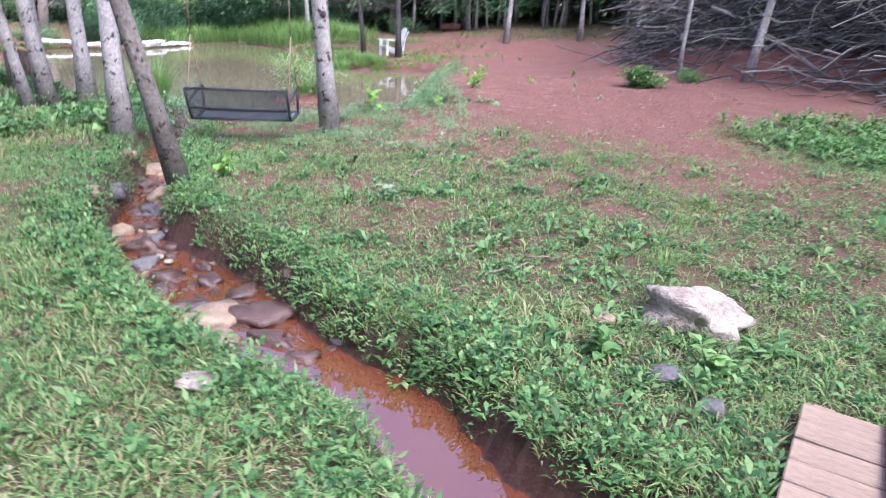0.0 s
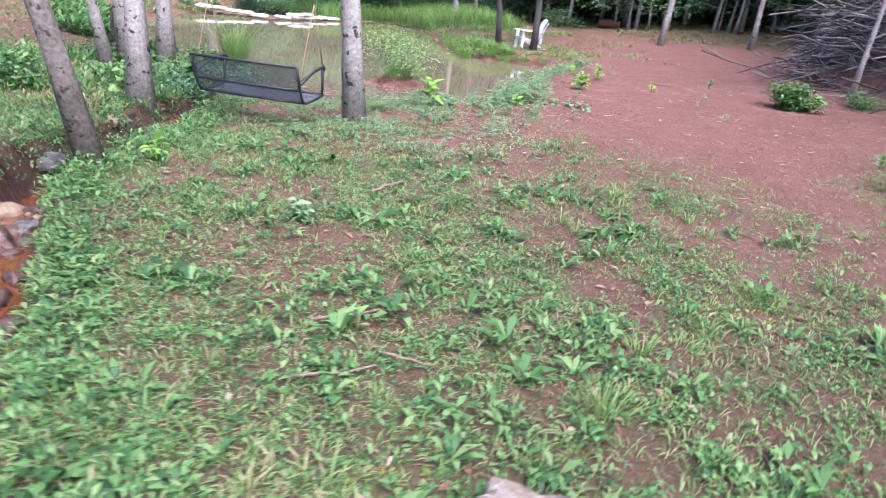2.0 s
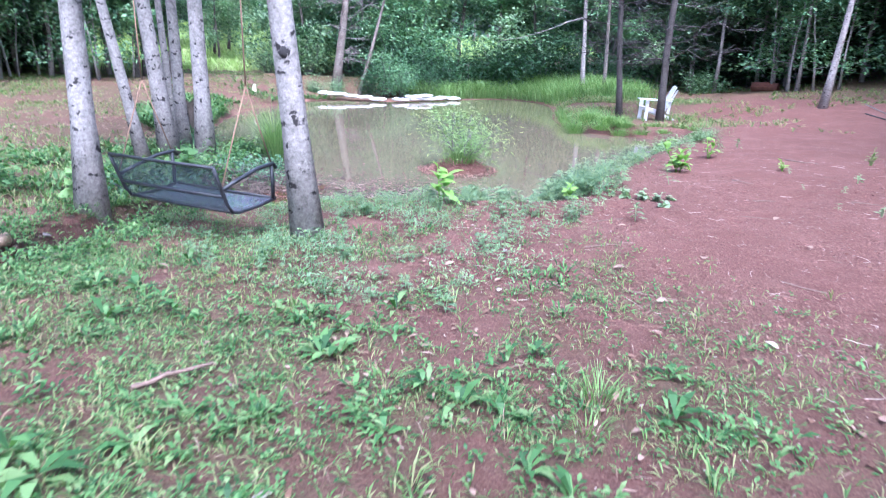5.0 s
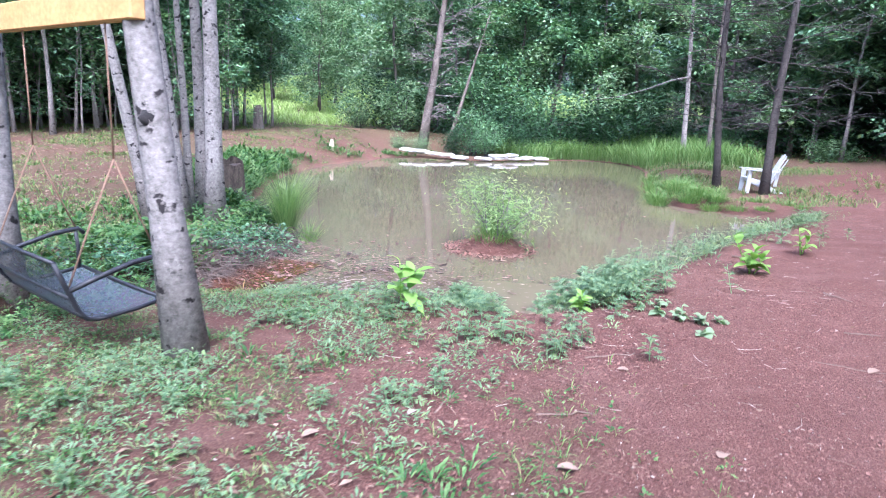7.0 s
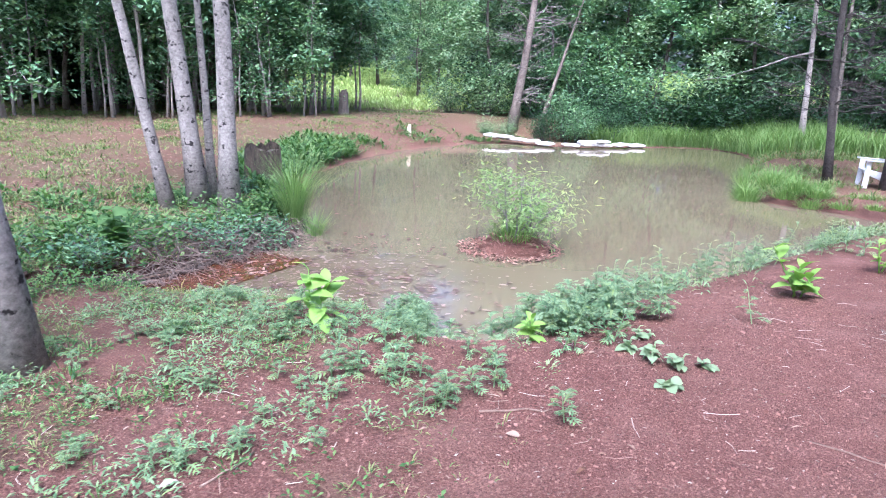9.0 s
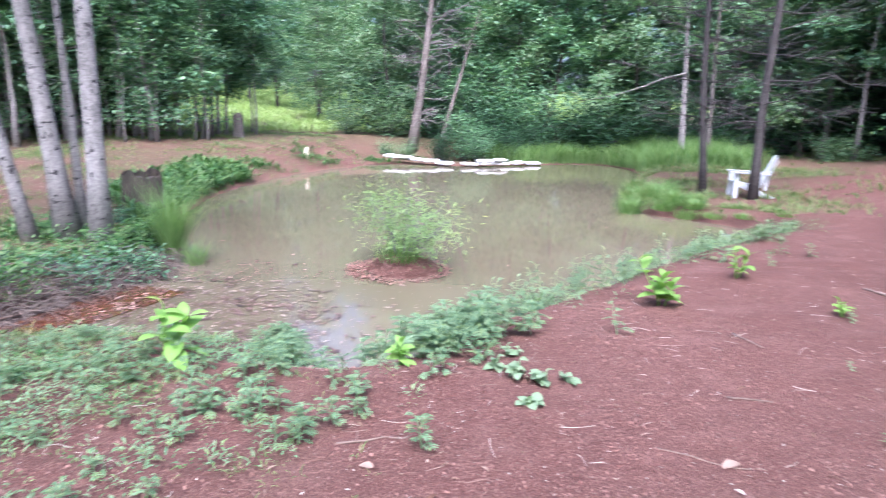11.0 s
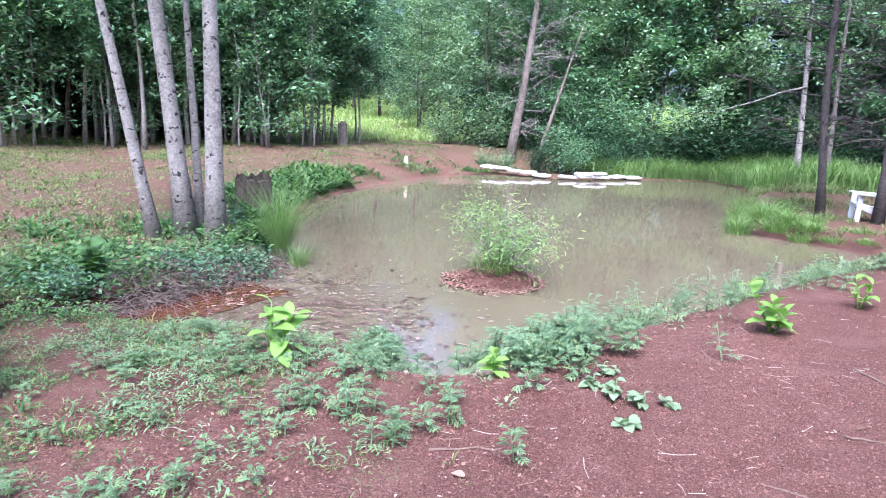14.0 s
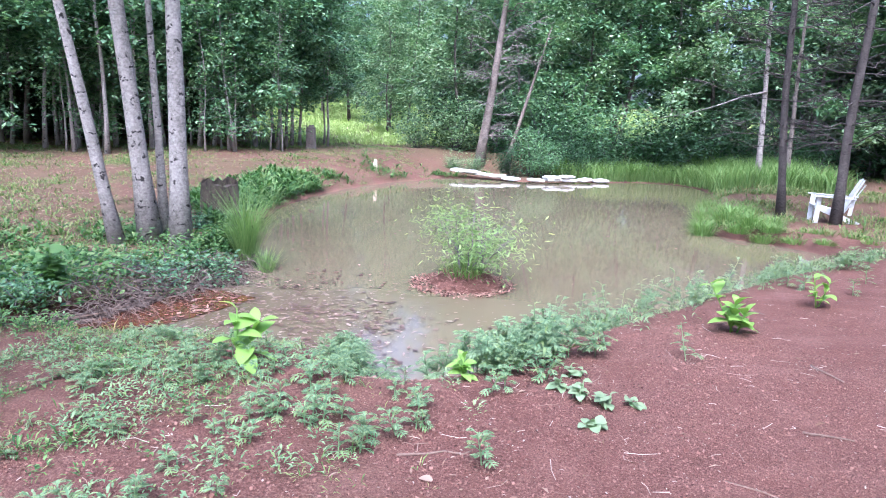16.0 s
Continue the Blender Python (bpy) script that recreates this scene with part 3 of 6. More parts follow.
weeds.add(*tufts(scatter(900, -3.4, 4.5, 3.2, 8.4, lambda x, y: 0.8 * smooth(-0.2, 0.4, wave(x, y, 0.45, 16)) * smooth(0.5, 0.7, stream_distance(x, y)) * smooth(2.6, 1.2, x + 0.35 * (y - 6))), 26, 0.05, 0.012, (0.2, 1.3), 0.09, 0.6, 0.4, 0.05))
straw = Geo()
sp_ = scatter(9000, -4, 6, 0.2, 9.0, lambda x, y: 0.25 + 0.6 * cover(x, y))
sp_ = sp_[stream_distance(sp_[:, 0], sp_[:, 1]) > 0.42]
sp_[:, 2] += rng.uniform(0.005, 0.03, len(sp_))
straw.add(*blades(sp_, rng.uniform(0, 6.3, len(sp_)), rng.uniform(-0.1, 0.4, len(sp_)), rng.uniform(0.04, 0.14, len(sp_)), 0.004, 0.3, 0.8))
stuff("dry_straw", straw, DRYLEAF, "dry straw and dead stems among the grass", "straw")
stuff("broadleaf_weeds", weeds, WEED, "low broad-leaved green weeds among the grass", "weeds")
moss = Geo()
moss.add(*tufts(scatter(9000, -2.5, 3.5, 2.2, 6.5, lambda x, y: cover(x, y) * smooth(0.55, 0.8, wave(x, y, 0.75, 17))), 6, 0.02, 0.012, (0.2, 1.2), 0.03))
stuff("moss", moss, MOSS, "yellow-green moss patches on bare clay", "moss")
far_grass = Geo()
far_grass.add(*tufts(scatter(70000, -30, -4.6, 2, 21, lambda x, y: cover(x, y) * (0.9 - 0.75 * smooth(-8, -11, x) * smooth(0.45, -0.1, wave(x, y, 1.6, 91)))), 6, 0.11, 0.015, (0.3, 1.3), 0.06))
far_grass.add(*tufts(scatter(5000, -14, 6, 20, 40, lambda x, y: 0.8 * smooth(0.1, 0.5, wave(x, y, 2.2, 21) + 0.35 * smooth(24, 30, y)) * smooth(0.1, 0.6, pond_distance(x, y))), 6, 0.17, 0.02, (0.4, 1.3), 0.05))
far_grass.add(*tufts(scatter(9000, 0, 12, -6, 14, lambda x, y: cover(x, y) * smooth(5, 7, x)), 6, 0.13, 0.014))
far_grass.add(*tufts(scatter(15000, -13, -2.6, 19.6, 30, lambda x, y: (0.25 + 0.7 * smooth(-6.6, -7.4, x + 0.3 * (y - 23))) * smooth(-0.35, 0.25, wave(x, y, 0.8, 23)) * smooth(0.05, 0.3, pond_distance(x, y)) * smooth(6.5, 4.5, pond_distance(x, y))), 6, 0.2, 0.014, (0.5, 1.35), 0.06))
stuff("bank_grass", far_grass, GRASS, "patchy grass and weeds on the far banks", "grass")
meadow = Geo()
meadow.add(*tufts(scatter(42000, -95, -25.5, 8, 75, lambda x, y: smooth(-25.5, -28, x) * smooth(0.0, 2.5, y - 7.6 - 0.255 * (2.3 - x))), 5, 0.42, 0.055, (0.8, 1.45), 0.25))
stuff("meadow_grass", meadow, MEADOW, "tall pale green meadow grass beyond the trees, brightened as if sunlit", "meadow")
litter = Geo()
lp = scatter(5200, -4, 7, 5.5, 22, lambda x, y: 0.5 * smooth(0.1, 0.3, pond_distance(x, y)) + 0.4 * smooth(12, 20, y))
lp[:, 2] += 0.012
litter.add(*blades(lp, rng.uniform(0, 6.3, len(lp)), rng.uniform(-0.1, 0.35, len(lp)), 0.015 + 0.07 * rng.uniform(0, 1, len(lp)) ** 2.5, 0.008 + 0.03 * rng.uniform(0, 1, len(lp)) ** 2, 0.5))
lp = scatter(1600, -3.5, 5, 0.8, 7.5, lambda x, y: 0.5 + 0 * x)
lp = lp[stream_distance(lp[:, 0], lp[:, 1]) > 0.5]
lp[:, 2] += 0.02
litter.add(*blades(lp, rng.uniform(0, 6.3, len(lp)), rng.uniform(-0.1, 0.3, len(lp)), rng.uniform(0.03, 0.09, len(lp)), rng.uniform(0.012, 0.035, len(lp)), 0.5))
lp = scatter(26000, -28, -7.5, 2, 22, lambda x, y: 0.6 * smooth(0.1, 0.4, pond_distance(x, y)))
lp[:, 2] += 0.02
litter.add(*blades(lp, rng.uniform(0, 6.3, len(lp)), rng.uniform(0, 0.4, len(lp)), rng.uniform(0.04, 0.16, len(lp)), rng.uniform(0.02, 0.06, len(lp)), 0.5))
stuff("leaf_litter", litter, DRYLEAF, "dry brown and tan fallen leaves on the clay", "leaves")
crumbs = Geo()
cp = scatter(120000, -1.6, 4.2, 7.4, 13.0, lambda x, y: smooth(0.2, 0.6, pond_distance(x, y)) * (1 - 0.8 * cover(x, y)))
crumbs.add(*blades(cp, rng.uniform(0, 6.3, len(cp)), rng.uniform(0.2, 1.2, len(cp)), 0.005 + 0.018 * rng.uniform(0, 1, len(cp)) ** 4, 0.006 + 0.014 * rng.uniform(0, 1, len(cp)) ** 4, 1.2, 0.8))
chips = Geo()
cp = scatter(9500, -1.6, 7, 5.5, 18, lambda x, y: smooth(0.2, 0.6, pond_distance(x, y)) * (1 - 0.7 * cover(x, y)))
cp[:, 2] += 0.006
chips.add(*blades(cp, rng.uniform(0, 6.3, len(cp)), rng.uniform(0.0, 0.5, len(cp)), 0.006 + 0.024 * rng.uniform(0, 1, len(cp)) ** 2, 0.004 + 0.009 * rng.uniform(0, 1, len(cp)) ** 2, 0.4, 0.8))
sx_, sy_ = rng.uniform(-1.4, 4.2, 560), rng.uniform(7.2, 15.0, 560)
clear_ = pond_distance(sx_, sy_) > 0.3
sx_, sy_ = sx_[clear_], sy_[clear_]
sa_, sl_ = rng.uniform(0, 6.3, len(sx_)), 0.02 + 0.16 * rng.uniform(0, 1, len(sx_)) ** 2
kx_ = sx_[:, None] + np.cos(sa_)[:, None] * sl_[:, None] * np.array([0, 0.5, 1.0]) + rng.normal(0, 0.012, (len(sx_), 3))
ky_ = sy_[:, None] + np.sin(sa_)[:, None] * sl_[:, None] * np.array([0, 0.5, 1.0]) + rng.normal(0, 0.012, (len(sx_), 3))
for line in np.stack([kx_, ky_, height(kx_, ky_) + 0.005], -1):
    chips.add(*tube(line, [0.0024, 0.002, 0.0014], 4))
stuff("wood_chips", chips, CHIP, "small pale chips and leaf bits on the clay", "chips")
cp = scatter(5200, -1.6, 5.0, 7.0, 14.0, lambda x, y: smooth(0.2, 0.6, pond_distance(x, y)) * smooth(-0.3, 0.5, wave(x, y, 0.7, 46)))
crumbs.add(*blades(cp, rng.uniform(0, 6.3, len(cp)), rng.uniform(0.6, 1.3, len(cp)), rng.uniform(0.012, 0.032, len(cp)), rng.uniform(0.012, 0.026, len(cp)), 1.6, 0.9))
stuff("clay_crumbs", crumbs, CRUMB, "loose crumbs of red clay and bark", "soil")
floating = Geo()
fp = np.stack([rng.normal(-3.9, 1.0, 3300), rng.normal(10.0, 0.8, 3300), np.full(3300, WATER + 0.012)], -1)
fp = np.concatenate([fp, np.stack([rng.uniform(-14, -2.6, 160), rng.uniform(11, 22, 160), np.full(160, WATER + 0.004)], -1)])
fp = fp[pond_distance(fp[:, 0], fp[:, 1]) < -0.05]
floating.add(*blades(fp, rng.uniform(0, 6.3, len(fp)), 0.02, 0.014 + 0.10 * rng.uniform(0, 1, len(fp)) ** 2.0, 0.007 + 0.055 * rng.uniform(0, 1, len(fp)) ** 2.0, 0.05))
stuff("floating_leaves", floating, SODDEN, "brown leaves and bits floating on the pond", "leaves")


# ---- trees ----
def bent(base, top, height_, segments=9, sway=0.06):
    """Points of a stem from base through top, carried on to its full height."""
    b, t = np.array(base, float), np.array(top, float)
    d = (t - b) / (t[2] - b[2])
    k = np.linspace(-0.15, height_, segments)
    p = b + d * k[:, None]
    w = rng.uniform(0, 6.3, 2)
    p[:, 0] += sway * np.sin(k * 0.9 + w[0]) * smooth(0, 3, k)
    p[:, 1] += sway * np.sin(k * 0.8 + w[1]) * smooth(0, 3, k)
    return p - b


def stem_at(pts, h):
    return np.array([np.interp(h, pts[:, 2], pts[:, i]) for i in range(3)])


def limb(start, yaw, rise, length, droop=0.2, steps=5):
    k = np.linspace(0, 1, steps)[:, None]
    d = np.array([math.cos(yaw) * math.cos(rise), math.sin(yaw) * math.cos(rise), math.sin(rise)])
    p = start + d * length * k
    p[:, 2] -= (droop * length * k[:, 0] ** 2)
    p[1:] += rng.normal(0, 0.035 * length, (steps - 1, 3))
    return p


def leafy(points, per, radius, length, width, pitch=(-0.9, 0.4)):
    n = len(points) * per
    q = np.repeat(points, per, 0) + rng.normal(0, 1, (n, 3)) * np.array([radius, radius, radius * 0.62])
    return rhombs(q, rng.uniform(0, 6.3, n), rng.uniform(*pitch, n), length * rng.uniform(0.6, 1.3, n), width * rng.uniform(0.6, 1.3, n))


def woodland_tree(name, label, tall, radius, clear, reach, leaf, bark, limbs=26, per=36, size=0.17, place=(0, 0, 0), top=None, group="woodland trees", spread=0.33):
    """A tree with tapered trunk, limbs and a crown of single leaves in uneven tufts."""
    t = thing(name, place, label, "tree", group)
    fixed = top is not None
    top = top or (place[0] + rng.normal(0, 0.12), place[1] + rng.normal(0, 0.12), place[2] + 3)
    pts = bent(place, top, tall, 10, 0.02 if fixed else 0.10)
    rad = radius * (1 - 0.82 * np.clip(pts[:, 2] / tall, 0, 1) ** 1.1)
    rad[0] *= 1.5
    rad[1] *= 1.05
    trunk = part("trunk", Geo().add(*tube(pts, rad, 9, 0.03)), bark, t, smooth=True)
    boughs, leaves = Geo(), Geo()
    for i in range(limbs):
        h = clear + (tall * 0.97 - clear) * ((i + rng.uniform(0, 0.8)) / limbs) ** 0.9
        yaw = i * 2.4 + rng.uniform(-0.5, 0.5)
        l = reach * rng.uniform(0.5, 1.15) * (1 - 0.55 * (h - clear) / (tall - clear))
        p = limb(stem_at(pts, h), yaw, rng.uniform(0.0, 0.6), l, rng.uniform(0.1, 0.4))
        bough = tube(p, np.linspace(max(0.012, radius * 0.22), 0.006, len(p)), 5)
        if limbs < 20:
            part("limb", Geo().add(*bough), bark, trunk, smooth=True)
        else:
            boughs.add(*bough)
        k = rng.uniform(0.3, 1.05, max(3, int(l * 3.4)))
        c = np.stack([np.interp(k, np.linspace(0, 1, len(p)), p[:, j]) for j in range(3)], -1)
        leaves.add(*leafy(c + rng.normal(0, 0.16, c.shape), per, spread * rng.uniform(0.6, 1.1), size, size * 0.55))
    if boughs.v:
        tagged(part("limbwork", boughs, bark, t, smooth=True), kind="stuff")
    part("crown", leaves, leaf, t)
    return t


def shrub(name, label, tall, wide, leaf, size, count, place=(0, 0, 0), category="shrub", group="", width=0.5):
    t = thing(name, place, label, category, group)
    leaves = Geo()
    for i in range(9):
        p = limb(np.array([rng.normal(0, 0.06 * wide), rng.normal(0, 0.06 * wide), -0.05]), i * 2.4 + rng.normal(0, 0.2), (0.75, 1.1, 1.4)[i % 3] + rng.normal(0, 0.08), tall * rng.uniform(0.8, 1.05), 0.08, 6)
        p[:, :2] *= wide / tall * 0.8
        part("stem", Geo().add(*tube(p, np.linspace(0.008 + 0.008 * tall, 0.003, 6), 5)), TWIG, t, smooth=True)
        k = rng.uniform(0.2, 1.02, 9)
        c = np.stack([np.interp(k, np.linspace(0, 1, 6), p[:, j]) for j in range(3)], -1)
        leaves.add(*leafy(c, count // 81 + 1, 0.15 * wide, size, size * width, (-0.8, 0.5)))
    part("foliage", leaves, leaf, t)
    return t


def clump(name, label, place, tall, wide, blades_n, leaf, width=0.012, category="grass clump", group="", lean=0.55, kind=""):
    t = thing(name, place, label, category, group, kind)
    a, r = rng.uniform(0, 6.3, blades_n), wide * 0.28 * np.sqrt(rng.uniform(0, 1, blades_n))
    p = np.stack([np.cos(a) * r, np.sin(a) * r, np.full(blades_n, -0.03)], -1)
    l = tall * rng.uniform(0.55, 1.2, blades_n)
    pitch = 1.5 - lean * (r / (wide * 0.28)) * rng.uniform(0.3, 1.1, blades_n)
    part("tuft", Geo().add(*blades(p, a + rng.normal(0, 0.4, blades_n), pitch, l, width, rng.uniform(0.2, 0.9), 0.8)), leaf, t)
    return t


def tree_by_swing(name, label, place, top, tall, radius, bark, lean_limbs=8, clear=4.5):
    return woodland_tree(name, label, tall, radius, clear, 1.7, WOOD_B, bark, lean_limbs, 24, 0.14, place, top, "trees by the swing", 0.4)


tree_by_swing("tree", "pale grey-barked tree with dark branch scars holding the swing beam", (-1.92, 7.46, on_ground(-1.92, 7.46)), (-1.97, 7.27, 2.09), 9.5, 0.108, PALEBARK)
knot = part("branch_scar", Geo().add(*tube([(0.03, 0.0, 0.0), (0.090, 0.0, 0.0), (0.097, 0.0, 0.0)], [0.055, 0.05, 0.025], 12, 0.10)), surface("dark_scar", (0.012, 0.010, 0.010), (0.03, 0.026, 0.025), 15), bpy.data.objects["tree"], "large dark branch scar", True)
knot.matrix_basis = pose(-0.05, -0.155, 1.50, 0, 0, -14)
tree_by_swing("tree", "grey-barked tree behind the swing bench", (-4.52, 6.74, on_ground(-4.52, 6.74)), (-4.54, 6.77, 1.86), 9.5, 0.118, PALEBARK)
tree_by_swing("tree", "grey leaning tree on the stream bank", (-2.19, 4.38, on_ground(-2.19, 4.38)), (-2.36, 4.2, 1.25), 8.5, 0.078, DARKBARK)
for (bx, by), (tx, ty), r, h in (((-7.94, 8.89), (-7.98, 8.33), 0.09, 8.0), ((-7.94, 9.33), (-7.97, 9.06), 0.13, 10.5), ((-8.23, 9.57), (-8.24, 9.5), 0.065, 8.0), ((-7.4, 9.66), (-7.42, 9.7), 0.128, 10.5), ((-8.45, 9.86), (-8.45, 9.82), 0.10, 9.5)):
    woodland_tree("birch", "slender pale spotted trunk in a clump beside the pond", h, r, 4.2, 1.6, WOOD_B, PALEBARK, 12, 24, 0.14, (bx, by, on_ground(bx, by)), (tx, ty, 3.05), "trunks of the birch clump", 0.4)


def pine(place, top, tall, radius, label):
    """A pine whose lower dead whorls stand bare."""
    t = thing("pine_tree", place, label, "tree", "pines by the chair")
    pts = bent(place, top, tall, 12, 0.05)
    rad = radius * (1 - 0.75 * np.clip(pts[:, 2] / tall, 0, 1))
    rad[0] *= 1.35
    trunk = part("trunk", Geo().add(*tube(pts, rad, 10, 0.05)), PINEBARK, t, smooth=True)
    needles = Geo()
    h, i = 1.7, 0
    while h < tall:
        for _ in range(3 if h < 5.5 else 4):
            i += 1
            l = rng.uniform(0.9, 2.3)
            p = limb(stem_at(pts, h), i * 2.1 + rng.uniform(-0.6, 0.6), rng.uniform(-0.1, 0.35), l, 0.06, 7)
            twigs = Geo().add(*tube(p, np.linspace(0.016, 0.005, 7), 5))
            for _ in range(15):
                s = p[rng.integers(2, 6)]
                twigs.add(*tube(limb(s, i * 2.1 + rng.choice([-0.9, 0.9]) + rng.normal(0, 0.3), rng.uniform(-0.2, 0.8), rng.uniform(0.3, 1.0), 0.1, 4), np.linspace(0.007, 0.003, 4), 4))
            part("dead_branch" if h < 4.2 else "branch", twigs, PINEBARK, trunk, smooth=True)
            if h > 3.6:
                needles.add(*leafy(p[3:], 60 if h > 5 else 22, 0.26, 0.15, 0.012, (-0.5, 0.9)))
        h += rng.uniform(0.35, 0.6)
    part("needle_crown", needles, NEEDLE, t)
    return t


pine((-6.36, 22.5, on_ground(-6.36, 22.5)), (-6.63, 22.33, 4.44), 10.5, 0.094, "dark-barked pine with bare dead branches by the pond")
pine((-5.07, 22.4, on_ground(-5.07, 22.4)), (-5.02, 22.42, 4.37), 10.5, 0.108, "dark-barked leaning pine beside the white chair")

protos = [
    woodland_tree("forest_tree", "tall dark green leafy forest tree", 13.0, 0.085, 2.0, 3.5, WOOD_A, DARKBARK, 40, 44, 0.23, (-26.6, 14.2, on_ground(-26.6, 14.2))),
    woodland_tree("forest_tree", "leafy green forest tree with a grey trunk", 12.0, 0.085, 1.7, 3.2, WOOD_B, GREYBARK, 40, 44, 0.22, (-22.9, 14.0, on_ground(-22.9, 14.0))),
    woodland_tree("forest_tree", "light green leafy forest tree", 11.0, 0.085, 1.2, 3.0, WOOD_C, DARKBARK, 38, 44, 0.21, (-26.0, 27.5, on_ground(-26.0, 27.5))),
    woodland_tree("forest_tree", "slim bare-stemmed forest tree with a high crown", 13.0, 0.07, 3.0, 2.8, WOOD_A, GREYBARK, 34, 44, 0.22, (-21.3, 9.7, on_ground(-21.3, 9.7))),
    woodland_tree("forest_sapling", "thin pale-stemmed young tree at the wood's edge", 8.0, 0.042, 0.9, 1.6, WOOD_B, GREYBARK, 24, 17, 0.19, (-21.6, 13.6, on_ground(-21.6, 13.6))),
]


def plant_tree(which, x, y, scale=1.0):
    s = scale * rng.uniform(0.9, 1.12)
    m = pose(x, y, on_ground(x, y), rng.normal(0, 1.5), rng.normal(0, 1.5), rng.uniform(0, 360)) @ Matrix.Diagonal((s, s, s, 1))
    return copy_thing(protos[which], m)


# the treeline on the west, thin where the meadow shows
for which, x, y, s in ((0, -22.6, 16.0, 0.72), (3, -22.7, 12.8, 0.95), (1, -23.3, 15.0, 0.85), (3, -24.0, 11.6, 1), (0, -25.3, 12.6, 1), (1, -24.6, 9.0, 1), (3, -23.6, 8.0, 0.9),
                       (0, -26.5, 7.4, 1), (3, -27.2, 6.6, 1), (1, -28.0, 8.6, 1), (0, -29.5, 5.2, 1.05), (3, -27.0, 4.4, 1), (1, -30.5, 7.4, 1.1), (0, -32.0, 3.5, 1.1), (1, -28.5, 2.0, 1.0),
                       (0, -30.0, -1.0, 1.1), (3, -33.5, 6.0, 1.1), (0, -35.0, 8.5, 1.1), (1, -36, 3, 1.2), (3, -24.0, 17.0, 0.75), (3, -25.6, 16.4, 0.85), (3, -25.0, 14.0, 1), (3, -22.5, 11.2, 0.9), (3, -23.1, 13.4, 0.8), (3, -22.4, 15.6, 0.85), (3, -23.8, 16.6, 0.8), (3, -24.3, 10.2, 0.95), (3, -25.6, 8.4, 0.9), (3, -25.9, 6.0, 1), (3, -26.8, 9.6, 1), (3, -28.4, 5.6, 0.9), (3, -24.8, 7.0, 0.8), (3, -26.2, 11.0, 1.1), (3, -29.2, 7.0, 1.0), (3, -27.6, 3.0, 0.9), (3, -22.2, 8.8, 0.7)):
    plant_tree(which, x, y, s)
# deep shade under the wood south of the meadow
for i in range(27):
    u, v = i % 9, i // 9
    plant_tree((0, 1, 0, 3)[(u + v) % 4], -29.5 - 4.6 * v + rng.uniform(-1.2, 1.2), 0.4 + 1.75 * u + 0.9 * v + rng.uniform(-0.7, 0.7), 1.0)
for i in range(26):
    k = rng.uniform(0, 1)
    plant_tree(4, -20.9 - 3.2 * rng.uniform(0, 1) ** 1.5, 3.0 + 12.4 * k, rng.uniform(0.65, 1.15))
for i in range(16):
    plant_tree(4, rng.uniform(-9.5, 2.0), rng.uniform(31.5, 36.0), rng.uniform(0.8, 1.3))
for x, y, s in ((-24.2, 18.3, 0.66), (-26.2, 18.9, 0.62)):
    plant_tree(3, x, y, s)
# the thick wood behind the dam and the reeds
for which, x, y, s in ((2, -24.3, 25.0, 0.95), (1, -22.6, 27.2, 0.95), (2, -21.0, 29.6, 0.9), (0, -19.4, 30.6, 1), (1, -17.6, 31.8, 0.95), (2, -15.8, 32.4, 1), (0, -14.2, 34.6, 1), (1, -12.4, 33.6, 0.95),
                       (3, -10.8, 35.8, 1), (2, -9.4, 33.8, 0.9), (0, -8.0, 37.4, 1.05), (3, -6.2, 35.4, 1), (1, -25.5, 30.5, 1.05), (0, -22.5, 33.0, 1.1), (0, -18.8, 35.6, 1.1), (1, -14.8, 38.2, 1.1),
                       (0, -10.6, 40.2, 1.1), (3, -13.4, 42.5, 1.1), (3, -5.0, 35.2, 1.05), (0, -3.4, 39.0, 1.1), (3, -2.2, 35.0, 1), (3, 0.4, 33.2, 1), (1, 1.6, 37.0, 1), (3, 3.2, 31.4, 1), (0, 5.0, 34.0, 1.05),
                       (3, 5.4, 27.6, 1), (1, 7.8, 29.0, 1), (3, 7.6, 23.6, 1), (0, 9.8, 24.6, 1.05), (3, 9.0, 19.4, 1), (1, 11.4, 20.0, 1), (3, 10.4, 15.6, 1), (0, 12.6, 16.0, 1), (1, 11.4, 11.4, 1),
                       (3, -7.2, 33.0, 0.95), (3, -3.8, 32.0, 0.9), (0, 0.0, 42.0, 1.2), (0, -29.0, 34.0, 1.2), (2, -33.0, 40.0, 1.3), (0, -27.0, 38.0, 1.2), (0, -6.0, 44.0, 1.2), (1, -19.0, 41.0, 1.2), (3, -9.0, 38.6, 1.1), (3, -7.4, 40.0, 1.1), (3, -11.8, 38.4, 1.1), (3, -5.4, 38.8, 1.1), (0, -8.6, 46, 1.3), (0, -12.4, 46, 1.3), (0, -2.6, 45.5, 1.3), (3, -1.4, 38.6, 1.1), (3, -3.6, 36.4, 1.0), (0, 3.4, 44, 1.3), (3, 1.8, 40.6, 1.1), (0, -16.4, 45.5, 1.3), (3, -9.9, 36.9, 1.0), (3, -6.9, 36.6, 1.0), (3, -8.6, 34.2, 0.95), (3, -4.6, 34.0, 0.9), (3, -0.8, 34.2, 0.95), (3, 1.9, 34.6, 1.0), (3, -2.9, 33.4, 0.85), (3, -6.0, 37.8, 1.1), (3, -2.4, 37.2, 1.0), (3, 0.6, 36.0, 1.0)):
    plant_tree(which, x, y, s)
